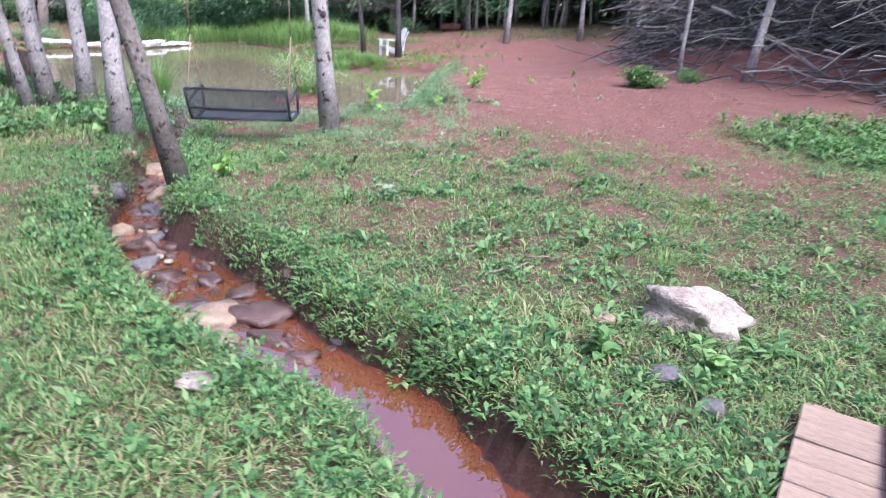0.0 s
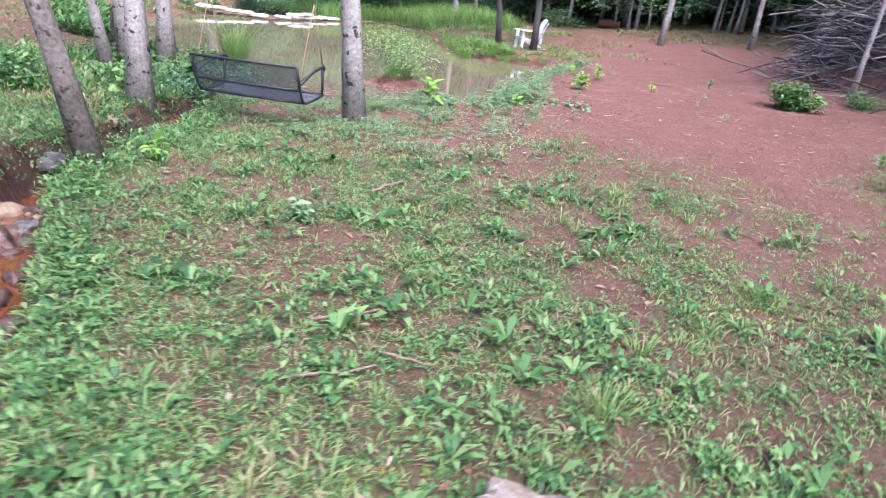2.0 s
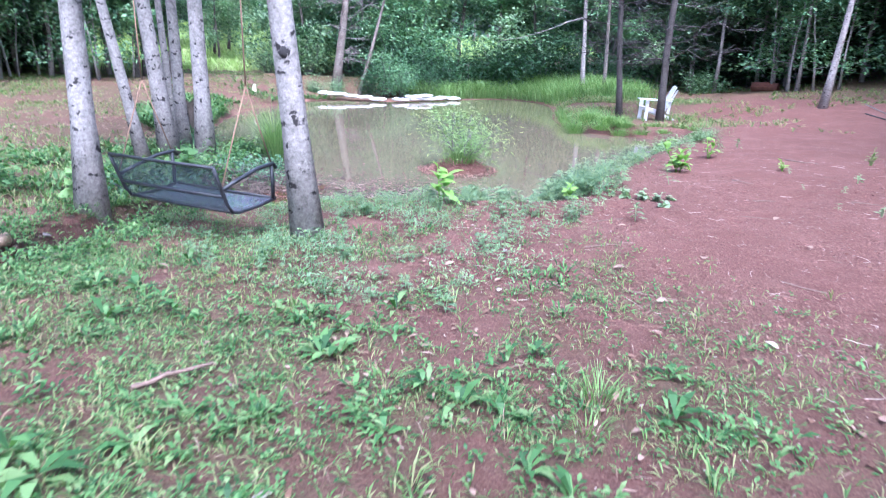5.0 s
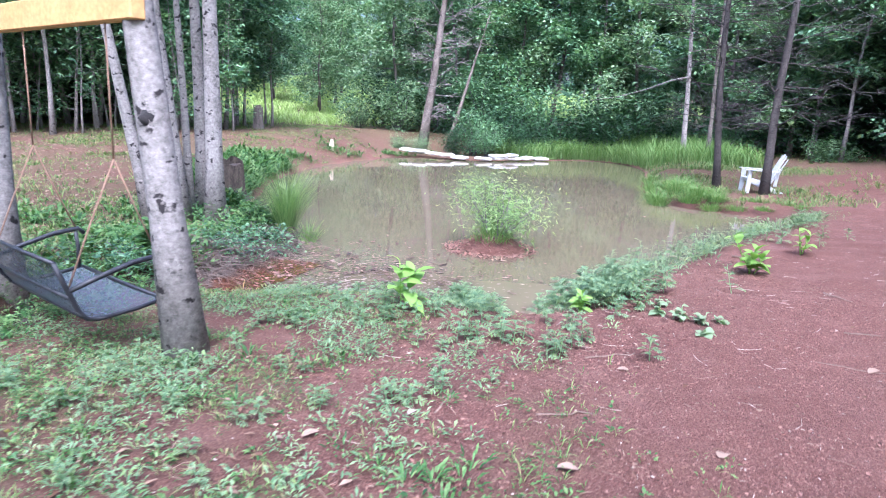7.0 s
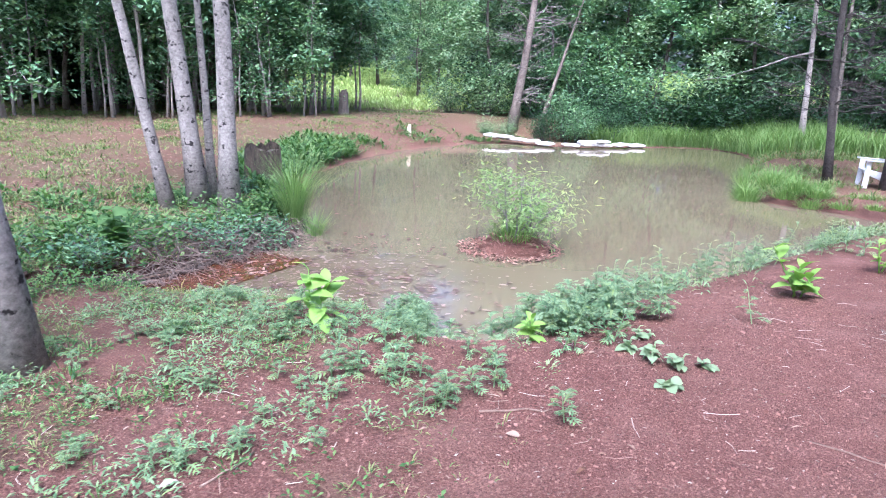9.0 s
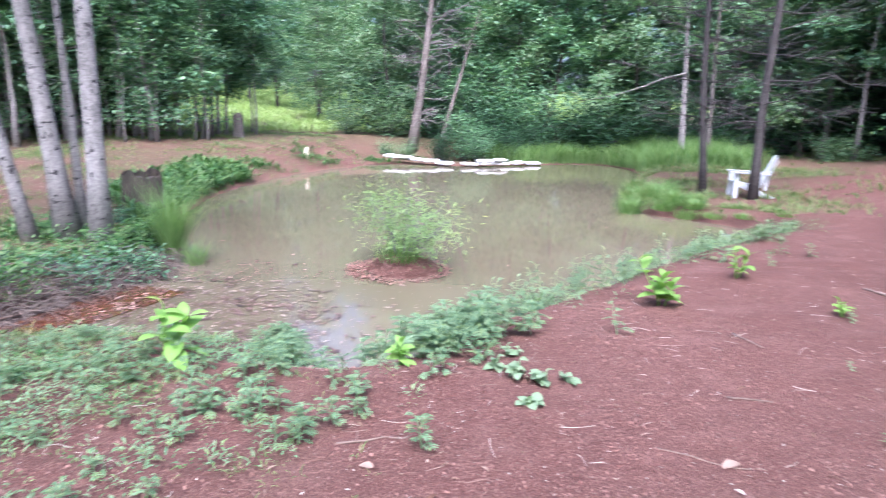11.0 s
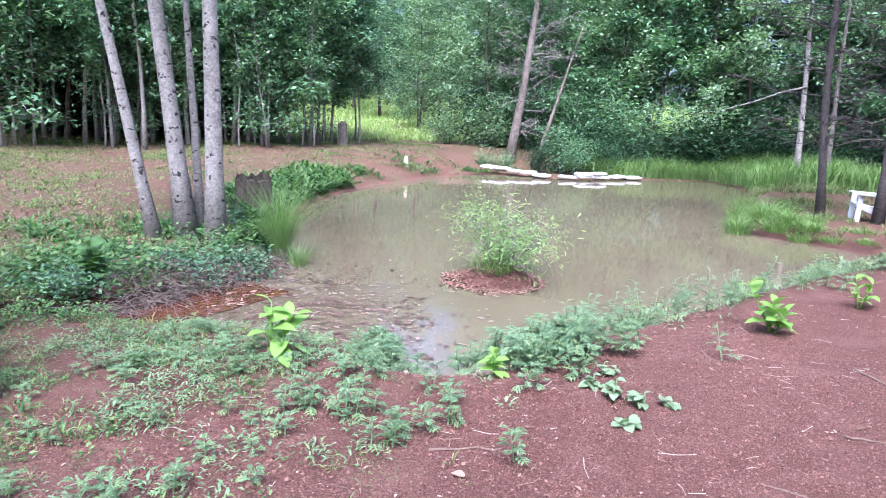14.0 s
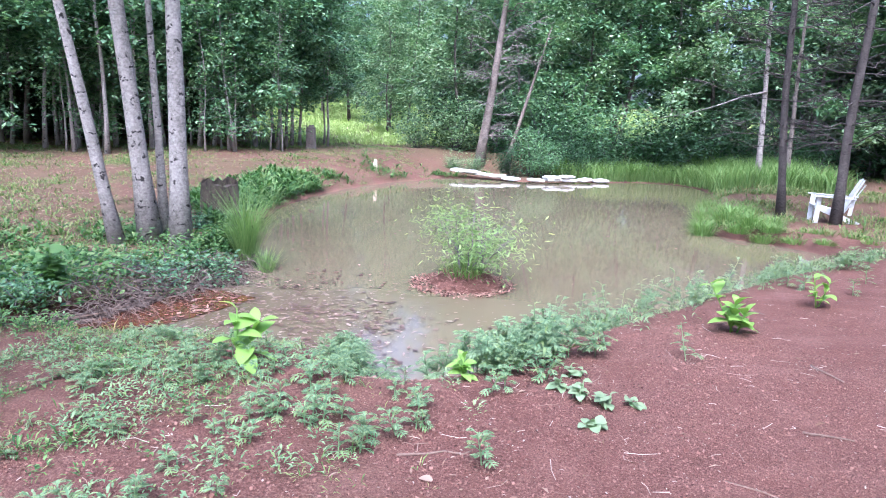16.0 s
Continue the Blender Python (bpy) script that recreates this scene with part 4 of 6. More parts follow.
# unseen trees added behind the walker to close off light; meadow's far side
for which, x, y, s in ((0, 14, 4, 1.1), (1, 16, 10, 1.1), (0, 13, -4, 1.1), (1, 9, -11, 1.1), (0, 2, -14, 1.1), (1, -5, -13, 1.1), (0, -12, -11, 1.1), (1, -19, -8, 1.1), (0, -25, -5, 1.1),
                       (0, -72, 30, 1.4), (1, -74, 38, 1.4), (0, -70, 46, 1.4), (2, -66, 54, 1.4), (0, -60, 60, 1.4), (1, -76, 22, 1.4), (0, -78, 14, 1.4), (2, -54, 64, 1.4), (1, -46, 66, 1.3), (0, -80, 34, 1.5), (0, -68, 62, 1.5), (2, -37, 27.5, 1.0), (2, -41, 31, 1.1), (2, -45, 28, 1.2), (2, -40, 36, 1.2), (1, -48, 33, 1.3), (2, -52, 38, 1.4), (2, -33, 25.4, 0.75), (1, -56, 30, 1.4), (2, -58, 44, 1.5), (0, -62, 36, 1.4), (2, -47, 22, 1.2), (1, -55, 18, 1.3), (0, -62, 24, 1.4), (1, -50, 12, 1.3), (0, -58, 8, 1.4)):
    plant_tree(which, x, y, s)

thickets = [
    shrub("thicket_shrub", "dense green undergrowth shrub, leaves darkened for forest shade", 2.6, 2.6, WOOD_D, 0.17, 2600, (-21.8, 25.6, on_ground(-21.8, 25.6)), group="undergrowth"),
    shrub("thicket_shrub", "dense mid green undergrowth shrub", 3.2, 2.8, WOOD_B, 0.17, 2600, (-20.2, 26.6, on_ground(-20.2, 26.6)), group="undergrowth"),
    shrub("thicket_shrub", "pale green leafy undergrowth shrub", 2.4, 2.4, WOOD_C, 0.16, 2200, (-22.8, 23.8, on_ground(-22.8, 23.8)), group="undergrowth"),
]
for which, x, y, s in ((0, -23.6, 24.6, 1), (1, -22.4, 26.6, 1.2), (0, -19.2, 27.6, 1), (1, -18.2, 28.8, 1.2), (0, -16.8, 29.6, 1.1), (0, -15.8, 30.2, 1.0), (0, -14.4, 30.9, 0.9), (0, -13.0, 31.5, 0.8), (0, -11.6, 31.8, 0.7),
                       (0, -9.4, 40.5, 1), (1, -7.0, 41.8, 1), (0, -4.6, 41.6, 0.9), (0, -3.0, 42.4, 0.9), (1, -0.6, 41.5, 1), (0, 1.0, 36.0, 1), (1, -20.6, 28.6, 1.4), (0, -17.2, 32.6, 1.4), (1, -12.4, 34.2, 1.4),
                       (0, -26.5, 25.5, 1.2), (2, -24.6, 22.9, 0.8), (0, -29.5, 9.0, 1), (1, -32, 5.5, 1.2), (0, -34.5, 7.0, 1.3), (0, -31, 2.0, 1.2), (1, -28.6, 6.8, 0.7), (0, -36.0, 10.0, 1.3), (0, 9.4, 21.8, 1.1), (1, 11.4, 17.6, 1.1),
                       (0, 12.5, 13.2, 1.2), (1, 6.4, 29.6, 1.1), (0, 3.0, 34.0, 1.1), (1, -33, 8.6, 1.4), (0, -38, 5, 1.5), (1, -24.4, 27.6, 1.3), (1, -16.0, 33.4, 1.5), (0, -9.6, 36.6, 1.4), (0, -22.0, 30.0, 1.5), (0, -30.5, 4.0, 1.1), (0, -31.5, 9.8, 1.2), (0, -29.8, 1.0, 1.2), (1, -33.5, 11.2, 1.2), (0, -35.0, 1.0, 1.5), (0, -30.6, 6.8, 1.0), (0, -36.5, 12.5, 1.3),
                       # shrubs added to block light passing behind the wood
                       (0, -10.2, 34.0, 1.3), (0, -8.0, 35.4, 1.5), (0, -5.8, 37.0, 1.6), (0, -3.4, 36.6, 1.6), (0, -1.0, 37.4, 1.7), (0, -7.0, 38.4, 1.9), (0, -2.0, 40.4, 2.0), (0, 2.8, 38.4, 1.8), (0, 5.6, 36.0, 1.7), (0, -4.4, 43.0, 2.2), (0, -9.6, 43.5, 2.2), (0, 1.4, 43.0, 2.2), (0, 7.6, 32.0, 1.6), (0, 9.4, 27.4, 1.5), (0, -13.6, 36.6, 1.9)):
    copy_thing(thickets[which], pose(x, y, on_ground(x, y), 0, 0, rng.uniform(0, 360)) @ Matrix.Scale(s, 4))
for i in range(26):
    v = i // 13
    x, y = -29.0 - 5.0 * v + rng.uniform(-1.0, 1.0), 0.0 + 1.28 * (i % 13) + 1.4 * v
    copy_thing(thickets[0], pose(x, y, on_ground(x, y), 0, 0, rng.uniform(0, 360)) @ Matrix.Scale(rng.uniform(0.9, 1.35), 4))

woods = Geo()
wa = rng.uniform(0, 2 * np.pi, 22000)
wr = rng.uniform(62, 92, 22000)
wx, wy = -8 + wr * np.cos(wa), 16 + wr * np.sin(wa)
wz = height(wx, wy) + 19 * rng.uniform(0, 1, 22000) ** 1.1 * (0.75 + 0.25 * wave(wx, wy, 6, 31))
open_way = (wx < -30) & (wy > 5) & (wy < 60) & (wr < 76)
wp = np.stack([wx, wy, wz], -1)[~open_way]
woods.add(*rhombs(wp, rng.uniform(0, 6.3, len(wp)), rng.uniform(-1, 0.6, len(wp)), rng.uniform(1.2, 2.6, len(wp)), rng.uniform(0.8, 1.6, len(wp))))
stuff("far_woods", woods, WOOD_A, "distant dark green woodland all round", "forest")


# ---- footbridge over the stream ----
BOARD = plank("board", 0.92, 0.138, 0.035)
along, across = np.array([0.387, 0.922]), np.array([0.922, -0.387])
corner = np.array([2.34, 1.88])
turn = math.degrees(math.atan2(across[1], across[0]))
bridge = thing("footbridge", (*(corner - along * 0.8 + across * 0.46), 0.0), "fresh tan lumber footbridge lying over the stream", "bridge")
for i in range(12):
    p = -0.10 - 0.148 * i + 0.8
    b = part("board", BOARD, LUMBER, bridge)
    b.matrix_basis = Matrix.Translation((along[0] * p, along[1] * p, 0.062 + rng.uniform(-0.003, 0.003))) @ pose(0, 0, 0, 0, 0, turn + rng.normal(0, 0.5))
for s_ in (-0.38, 0.38):
    j = part("joist", plank("joist", 1.8, 0.09, 0.14), LUMBER, bridge)
    j.matrix_basis = Matrix.Translation((across[0] * s_ - along[0] * 0.05, across[1] * s_ - along[1] * 0.05, -0.03)) @ pose(0, 0, 0, 0, 0, turn + 90)
runner = part("runner_plank", plank("runner_plank", 1.75, 0.29, 0.038), LUMBER, bridge)
runner.matrix_basis = Matrix.Translation((-along[0] * 0.11, -along[1] * 0.11, 0.101)) @ pose(0, 0, 0, 0, 0, turn + 91.5)


# ---- stones ----
def stone(name, label, place, size, material, turn_=0.0, rough=0.16, group="", seed=0, detail=3):
    """A worn stone with flats and dents."""
    bm = bmesh.new()
    bmesh.ops.create_icosphere(bm, subdivisions=detail, radius=1.0)
    o = Vector((seed * 7.3, seed * 3.1, seed * 1.7))
    for v in bm.verts:
        n = v.co.normalized()
        r = 1 + rough * 2.2 * noise.noise(n * 1.1 + o) + rough * 0.9 * noise.noise(n * 2.6 + o) + rough * 0.35 * noise.noise(n * 6.0 + o)
        c = n * r
        c.z = max(c.z, -0.55) if c.z < 0 else c.z - 0.25 * max(0, c.z - 0.6)
        v.co = Vector((c.x * size[0], c.y * size[1], c.z * size[2]))
    ob = new(name, bm_mesh(bm, name, True))
    ob.data.materials.append(material)
    ob.matrix_world = pose(*place, 0, 0, turn_)
    return tagged(ob, label, "rock", group)


stone("boulder", "large white and tan quartz boulder in the grass", (2.01, 2.64, on_ground(2.01, 2.64) + 0.05), (0.25, 0.185, 0.175), PALESTONE, -28, 0.3, seed=3, detail=4)
stone("stone", "small tan stone beside the boulder", (1.52, 2.5, on_ground(1.52, 2.5) + 0.02), (0.07, 0.05, 0.05), TANSTONE, 30, seed=5, group="bank stones")
for i, (x, y, s_) in enumerate(((1.79, 1.99, 0.085), (1.96, 1.80, 0.07))):
    stone("stone", "grey fieldstone half hidden in bank plants", (x, y, on_ground(x, y) + 0.015), (s_, s_ * 0.8, s_ * 0.75), GREYSTONE, 40 * i, seed=8 + i, group="bank stones")
# stone shape added in place of a whitish patch of plants
stone("stone", "pale stone standing in for whitish plants in the grass", (-0.22, 1.42, on_ground(-0.22, 1.42) + 0.03), (0.09, 0.06, 0.04), PALESTONE, 10, seed=14, group="bank stones")
for i, (x, y, s_, m_) in enumerate(((-0.83, 2.32, 0.19, TANSTONE), (-0.78, 2.60, 0.10, BROWNSTONE), (-0.49, 2.50, 0.16, BROWNSTONE), (-0.62, 2.12, 0.13, TANSTONE), (-1.32, 2.77, 0.12, BROWNSTONE), (-0.30, 2.26, 0.10, BROWNSTONE),
                                    (-1.95, 3.50, 0.17, BROWNSTONE), (-0.06, 2.12, 0.08, BROWNSTONE), (-2.80, 4.95, 0.20, TANSTONE), (-3.55, 6.00, 0.22, TANSTONE), (-3.30, 5.40, 0.13, BROWNSTONE), (-2.30, 4.00, 0.14, BROWNSTONE), (-1.09, 2.96, 0.12, BROWNSTONE),
                                    (-2.60, 4.50, 0.15, GREYSTONE), (-1.75, 3.15, 0.13, GREYSTONE), (-1.00, 2.54, 0.11, BROWNSTONE), (-2.05, 3.75, 0.12, GREYSTONE), (-1.28, 3.19, 0.09, BROWNSTONE), (-0.76, 2.82, 0.10, BROWNSTONE), (0.12, 2.31, 0.09, GREYSTONE))):
    stone("stream_stone", {"tan_stone": "flat tan stone in the rocky stream bed", "wet_brown_stone": "wet rust-brown stone in the stream", "grey_fieldstone": "dark grey stone in the stream"}[m_.name],
          (x, y, float(stream_level(x)) + 0.005), (s_ * (1.25 if x > -1.0 else 0.85), s_ * (1.25 if x > -1.0 else 0.85) * rng.uniform(0.6, 0.85), s_ * 0.5), m_, rng.uniform(0, 180), 0.34, "stones in the stream", 20 + i)
for i in range(46):
    j_ = rng.integers(36, len(STREAM) - 22)
    x, y = STREAM[j_] + rng.normal(0, 0.17, 2)
    s_ = 0.035 + 0.10 * rng.uniform(0, 1) ** 2
    m_ = (BROWNSTONE, GREYSTONE, BROWNSTONE, TANSTONE)[i % 4]
    stone("stream_stone", {"tan_stone": "flat tan stone in the rocky stream bed", "wet_brown_stone": "wet rust-brown stone in the stream", "grey_fieldstone": "dark grey stone in the stream"}[m_.name],
          (x, y, max(on_ground(x, y), float(stream_level(x)) - 0.01) + 0.01), (s_, s_ * rng.uniform(0.55, 0.9), s_ * rng.uniform(0.4, 0.65)), m_, rng.uniform(0, 180), 0.42, "stones in the stream", 90 + i, 2)
for i, (x, y) in enumerate(((-1.72, 3.32), (-1.58, 3.22), (-1.8, 3.2))):
    stone("pebble", "small white pebble in the stream", (x, y, float(stream_level(x)) + 0.03), (0.035, 0.025, 0.02), PALESTONE, 50 * i, seed=60 + i, group="white pebbles", detail=2)

gravel = Geo()
gk = rng.integers(32, len(STREAM) - 10, 700)
gp = STREAM[gk] + rng.normal(0, 0.16, (700, 2))
for x, y in gp:
    s_ = rng.uniform(0.012, 0.05)
    a_ = np.linspace(0, 2 * np.pi, 6, endpoint=False) + rng.uniform(0, 1)
    z = max(on_ground(x, y), float(stream_level(x)) - 0.01)
    ring = np.stack([x + s_ * np.cos(a_) * rng.uniform(0.7, 1.2, 6), y + s_ * np.sin(a_) * rng.uniform(0.7, 1.2, 6), np.full(6, z - 0.005)], -1)
    up = np.stack([x + 0.6 * s_ * np.cos(a_), y + 0.6 * s_ * np.sin(a_), np.full(6, z + s_ * 0.55)], -1)
    j_ = np.arange(6)
    gravel.add(np.concatenate([ring, up]), np.stack([j_, (j_ + 1) % 6, 6 + (j_ + 1) % 6, 6 + j_], -1), [[6, 7, 8, 9, 10, 11]])
stuff("stream_gravel", gravel, BROWNSTONE, "wet brown gravel along the stream bed", "gravel")

# ---- swing bench and its beam ----
swing = thing("swing_bench", (-3.46, 6.69, 0.0), "black steel porch swing with dark mesh seat hanging by ropes", "swing")
swing.rotation_euler = (0, 0, math.atan2(0.275, 1.21))
WIDE = 1.24


def bar(name, pts, r, parent, material=STEEL, label="", sides=8):
    return part(name, Geo().add(*tube(pts, np.full(len(pts), r), sides)), material, parent, label, True)


for x in (0.0, WIDE):
    bar("side_frame", [(x, -0.18, 0.56), (x, -0.13, 0.42), (x, -0.06, 0.24), (x, -0.01, 0.17), (x, 0.06, 0.155), (x, 0.30, 0.17), (x, 0.50, 0.20)], 0.016, swing)
    bar("arm_post", [(x, 0.47, 0.19), (x, 0.48, 0.34), (x, 0.47, 0.49)], 0.016, swing)
    bar("armrest", [(x, -0.11, 0.37), (x, 0.08, 0.43), (x, 0.30, 0.49), (x, 0.49, 0.51), (x, 0.53, 0.47)], 0.018, swing)
for y, z, nm in ((-0.18, 0.56, "top_rail"), (-0.085, 0.31, "back_rail"), (0.0, 0.165, "seat_rail"), (0.50, 0.20, "front_rail")):
    bar(nm, [(0, y, z), (WIDE * 0.5, y, z - 0.004), (WIDE, y, z)], 0.014, swing)


def sheet(pts, x0, x1, sag):
    g = Geo()
    pts, n = np.array(pts), 11
    xs = np.linspace(x0, x1, n)
    v = np.array([[x, p[0], p[1] - sag * math.sin(math.pi * (x - x0) / (x1 - x0))] for p in pts for x in xs])
    ii, jj = np.meshgrid(np.arange(len(pts) - 1), np.arange(n - 1), indexing="ij")
    k = ii * n + jj
    return g.add(v, np.stack([k, k + 1, k + 1 + n, k + n], -1).reshape(-1, 4))


part("back_sling", sheet([(-0.178, 0.55), (-0.13, 0.42), (-0.085, 0.315), (-0.04, 0.22), (-0.005, 0.17)], 0.01, WIDE - 0.01, 0.006), SLING, swing, "dark see-through mesh back", True)
part("seat_sling", sheet([(0.0, 0.168), (0.12, 0.155), (0.25, 0.15), (0.38, 0.17), (0.50, 0.2)], 0.01, WIDE - 0.01, 0.02), SLING, swing, "dark mesh seat", True)
for x in (0.0, WIDE):
    bar("rope", [(x, -0.11, 0.38), (x, 0.06, 0.80), (x, 0.22, 1.17)], 0.006, swing, ROPE, "thin brown hanging rope")
    bar("rope", [(x, 0.48, 0.50), (x, 0.34, 0.85), (x, 0.22, 1.17)], 0.006, swing, ROPE)
    bar("rope", [(x, 0.22, 1.17), (x, 0.22, 1.60), (x, 0.22, 2.02)], 0.006, swing, ROPE)
beam = thing("swing_beam", (-3.2, 6.97, 2.08), "orange-brown lumber beam fixed between two trees", "beam")
bt = math.degrees(math.atan2(7.33 - 6.77, -1.95 + 4.54))
bb = part("timber", plank("timber", 2.72, 0.09, 0.19, 0.008), BEAMWOOD, beam)
bb.matrix_basis = pose(0.0, 0.0, 0, 0, 0, bt)
st = part("strap", plank("strap", 0.16, 0.02, 0.03, 0.004), STRAP, beam, "white strap end")
st.matrix_basis = pose(1.42, 0.40, 0.06, 0, 0, bt + 40)

# ---- stump, cut log, small post ----
def stump(name, label, place, r, h, material, category="stump"):
    t = thing(name, place, label, category)
    g, n = Geo(), 22
    a = np.linspace(0, 2 * np.pi, n, endpoint=False)
    edge = 1 + 0.10 * np.sin(3 * a + 1) + 0.08 * np.sin(7 * a) + rng.normal(0, 0.06, n)
    rows = [(-0.08, 1.35), (0.06, 1.12), (0.3, 1.0), (0.7, 0.96), (1.0, 0.93)]
    v = [[r * k * e * math.cos(b), r * k * e * math.sin(b), h * z + (0.11 * h * rng.uniform(-1, 1) if z == 1.0 else 0)] for z, k in rows for b, e in zip(a, edge)]
    ii, jj = np.meshgrid(np.arange(len(rows) - 1), np.arange(n), indexing="ij")
    g.add(v, np.stack([ii * n + jj, ii * n + (jj + 1) % n, (ii + 1) * n + (jj + 1) % n, (ii + 1) * n + jj], -1).reshape(-1, 4))
    part("bark", g, material, t)
    top = Geo()
    v = [[0, 0, h * 0.82]] + [[r * 0.88 * e * math.cos(b), r * 0.88 * e * math.sin(b), h * (0.86 + 0.05 * rng.uniform(-1, 1))] for b, e in zip(a, edge)]
    top.add(v, [[0, 1 + i, 1 + (i + 1) % n] for i in range(n)])
    part("cut_face", top, STUMPWOOD, t, "weathered hollow cut face")
    return t


stump("tree_stump", "weathered grey hollow tree stump on the bank", (-9.6, 10.72, on_ground(-9.6, 10.72) + 0.02), 0.33, 0.68, STUMPWOOD)
stump("broken_stump", "broken grey stub trunk at the meadow edge", (-22.6, 17.0, on_ground(-22.6, 17.0)), 0.17, 0.9, DARKBARK)
lg = thing("cut_log", (-5.2, 33.0, on_ground(-5.2, 33.0)), "short reddish cut log lying by the wood", "log")
part("log", Geo().add(*tube([(-0.5, 0, 0.16), (0, 0.03, 0.17), (0.5, 0, 0.16)], [0.19, 0.2, 0.18], 12, 0.04)), surface("red_log_bark", (0.06, 0.022, 0.014), (0.13, 0.05, 0.032), 7, 0.9, 0.6, 0.01), lg)
post = thing("marker_post", (-17.9, 17.6, on_ground(-17.9, 17.6)), "small cream wooden post on the red bank", "post")
part("stake", Geo().add(*tube([(0, 0, -0.05), (0.02, 0, 0.2), (0.03, 0.01, 0.36)], [0.09, 0.075, 0.05], 7, 0.06)), surface("cream_wood", (0.50, 0.42, 0.28), (0.68, 0.60, 0.45), 8), post)


# ---- sandbags on the dam ----
def bag_mesh(seed):
    bm = bmesh.new()
    bmesh.ops.create_cube(bm, size=2.0)
    bmesh.ops.subdivide_edges(bm, edges=list(bm.edges), cuts=5, use_grid_fill=True)
    for v in bm.verts:
        x, y, z = v.co
        k = 1 - 0.55 * max(abs(x), abs(y)) ** 4
        v.co = Vector((x * 0.31 * (1 - 0.06 * y * y), y * 0.22 * (1 - 0.08 * x * x), z * 0.064 * k)) + Vector((0, 0, 0.018 * noise.noise(Vector((x * 2 + seed, y * 2, 0)))))
    return bm_mesh(bm, "bag_body", True)


def run_of_bags(a, b, count, lift0, lift1, layer=0.0):
    (ax, ay), (bx, by) = a, b
    yaw = math.degrees(math.atan2(by - ay, bx - ax))
    for i in range(count):
        k = (i + 0.5) / count
        t = thing("sandbag", (ax + (bx - ax) * k, ay + (by - ay) * k, WATER + 0.07 + lift0 + (lift1 - lift0) * k + layer + 0.025 * (i % 2)), "plump white sandbag laid on the pond dam", "sandbag", "sandbags on the dam")
        t.rotation_euler = (rng.normal(0, 0.04), rng.normal(0, 0.05), radians(yaw + (14 if i % 2 else -12) + rng.normal(0, 5)))
        body = part("bag_body", bag_mesh(i + ax), BAG, t)
        for e in (-1, 1):
            part("stitched_end", Geo().add(*tube([(e * 0.28, -0.13, 0), (e * 0.32, 0, 0.004), (e * 0.28, 0.13, 0)], [0.012, 0.018, 0.012], 6)), BAG, body)


run_of_bags((-18.9, 21.35), (-16.55, 22.7), 5, 0.22, 0.02)
run_of_bags((-16.3, 22.95), (-15.75, 26.4), 5, 0.03, 0.02)
run_of_bags((-16.15, 23.6), (-16.0, 24.9), 2, 0.03, 0.02, 0.11)


# ---- white garden chair ----
chair = thing("adirondack_chair", (-5.4, 22.76, on_ground(-5.4, 22.76)), "white resin adirondack chair facing the pond", "chair")
chair.rotation_euler = (0, 0, math.atan2(-0.67, -0.78) - math.pi / 2)
chair.scale = (1.02, 1.02, 1.02)


def slat(name, a, b, w, th, label=""):
    """A slat from a to b in the chair's own space, w wide and th thick."""
    a, b = Vector(a), Vector(b)
    l = (b - a).length
    ob = part(name, plank(name, w, l, th, 0.006), RESIN, chair, label)
    ob.matrix_basis = Matrix.Translation((a + b) / 2) @ (b - a).to_track_quat("Y", "Z").to_matrix().to_4x4()
    return ob


for s_ in (-1, 1):
    slat("front_leg", (s_ * 0.29, 0.32, 0), (s_ * 0.28, 0.30, 0.56), 0.05, 0.10)
    slat("rear_leg", (s_ * 0.25, -0.50, 0.0), (s_ * 0.26, 0.30, 0.34), 0.04, 0.11)
    slat("armrest", (s_ * 0.33, -0.36, 0.55), (s_ * 0.33, 0.40, 0.58), 0.13, 0.028)
    slat("arm_support", (s_ * 0.28, -0.30, 0.2), (s_ * 0.30, -0.33, 0.55), 0.04, 0.07)
for i in range(5):
    y = 0.32 - 0.115 * i
    slat("seat_slat", (-0.27, y, 0.37 - 0.028 * i), (0.27, y, 0.37 - 0.028 * i), 0.10, 0.02)
for i in range(5):
    k = i - 2
    slat("back_slat", (k * 0.088, -0.22, 0.24), (k * 0.125, -0.52, 0.97 - 0.028 * k * k), 0.10, 0.02)
slat("back_brace", (-0.27, -0.40, 0.60), (0.27, -0.40, 0.60), 0.05, 0.025)


# ---- island and its willow bush ----
isl = (-4.5, 12.7)
shrub("willow_bush", "young light green willow bush on a small island", 0.98, 1.35, WILLOW, 0.10, 2300, (*isl, on_ground(*isl)), "bush", width=0.2)
mul = Geo()
a_, r_ = rng.uniform(0, 6.3, 1300), 0.66 * np.sqrt(rng.uniform(0, 1, 1300))
mx_, my_ = -4.42 + r_ * np.cos(a_), 12.55 + r_ * np.sin(a_)
mp_ = np.stack([mx_, my_, np.maximum(height(mx_, my_), WATER) + 0.012], -1)
mul.add(*blades(mp_, rng.uniform(0, 6.3, 1300), rng.uniform(-0.2, 0.7, 1300), rng.uniform(0.03, 0.10, 1300), rng.uniform(0.012, 0.035, 1300), 0.4))
stuff("island_mulch", mul, MULCH, "russet dead leaves piled on the small island", "leaves")
clump("grass_tuft", "bright grass tuft at the foot of the willow bush", (-4.38, 12.55, on_ground(-4.38, 12.55)), 0.30, 0.9, 160, REED, 0.012, lean=0.8)

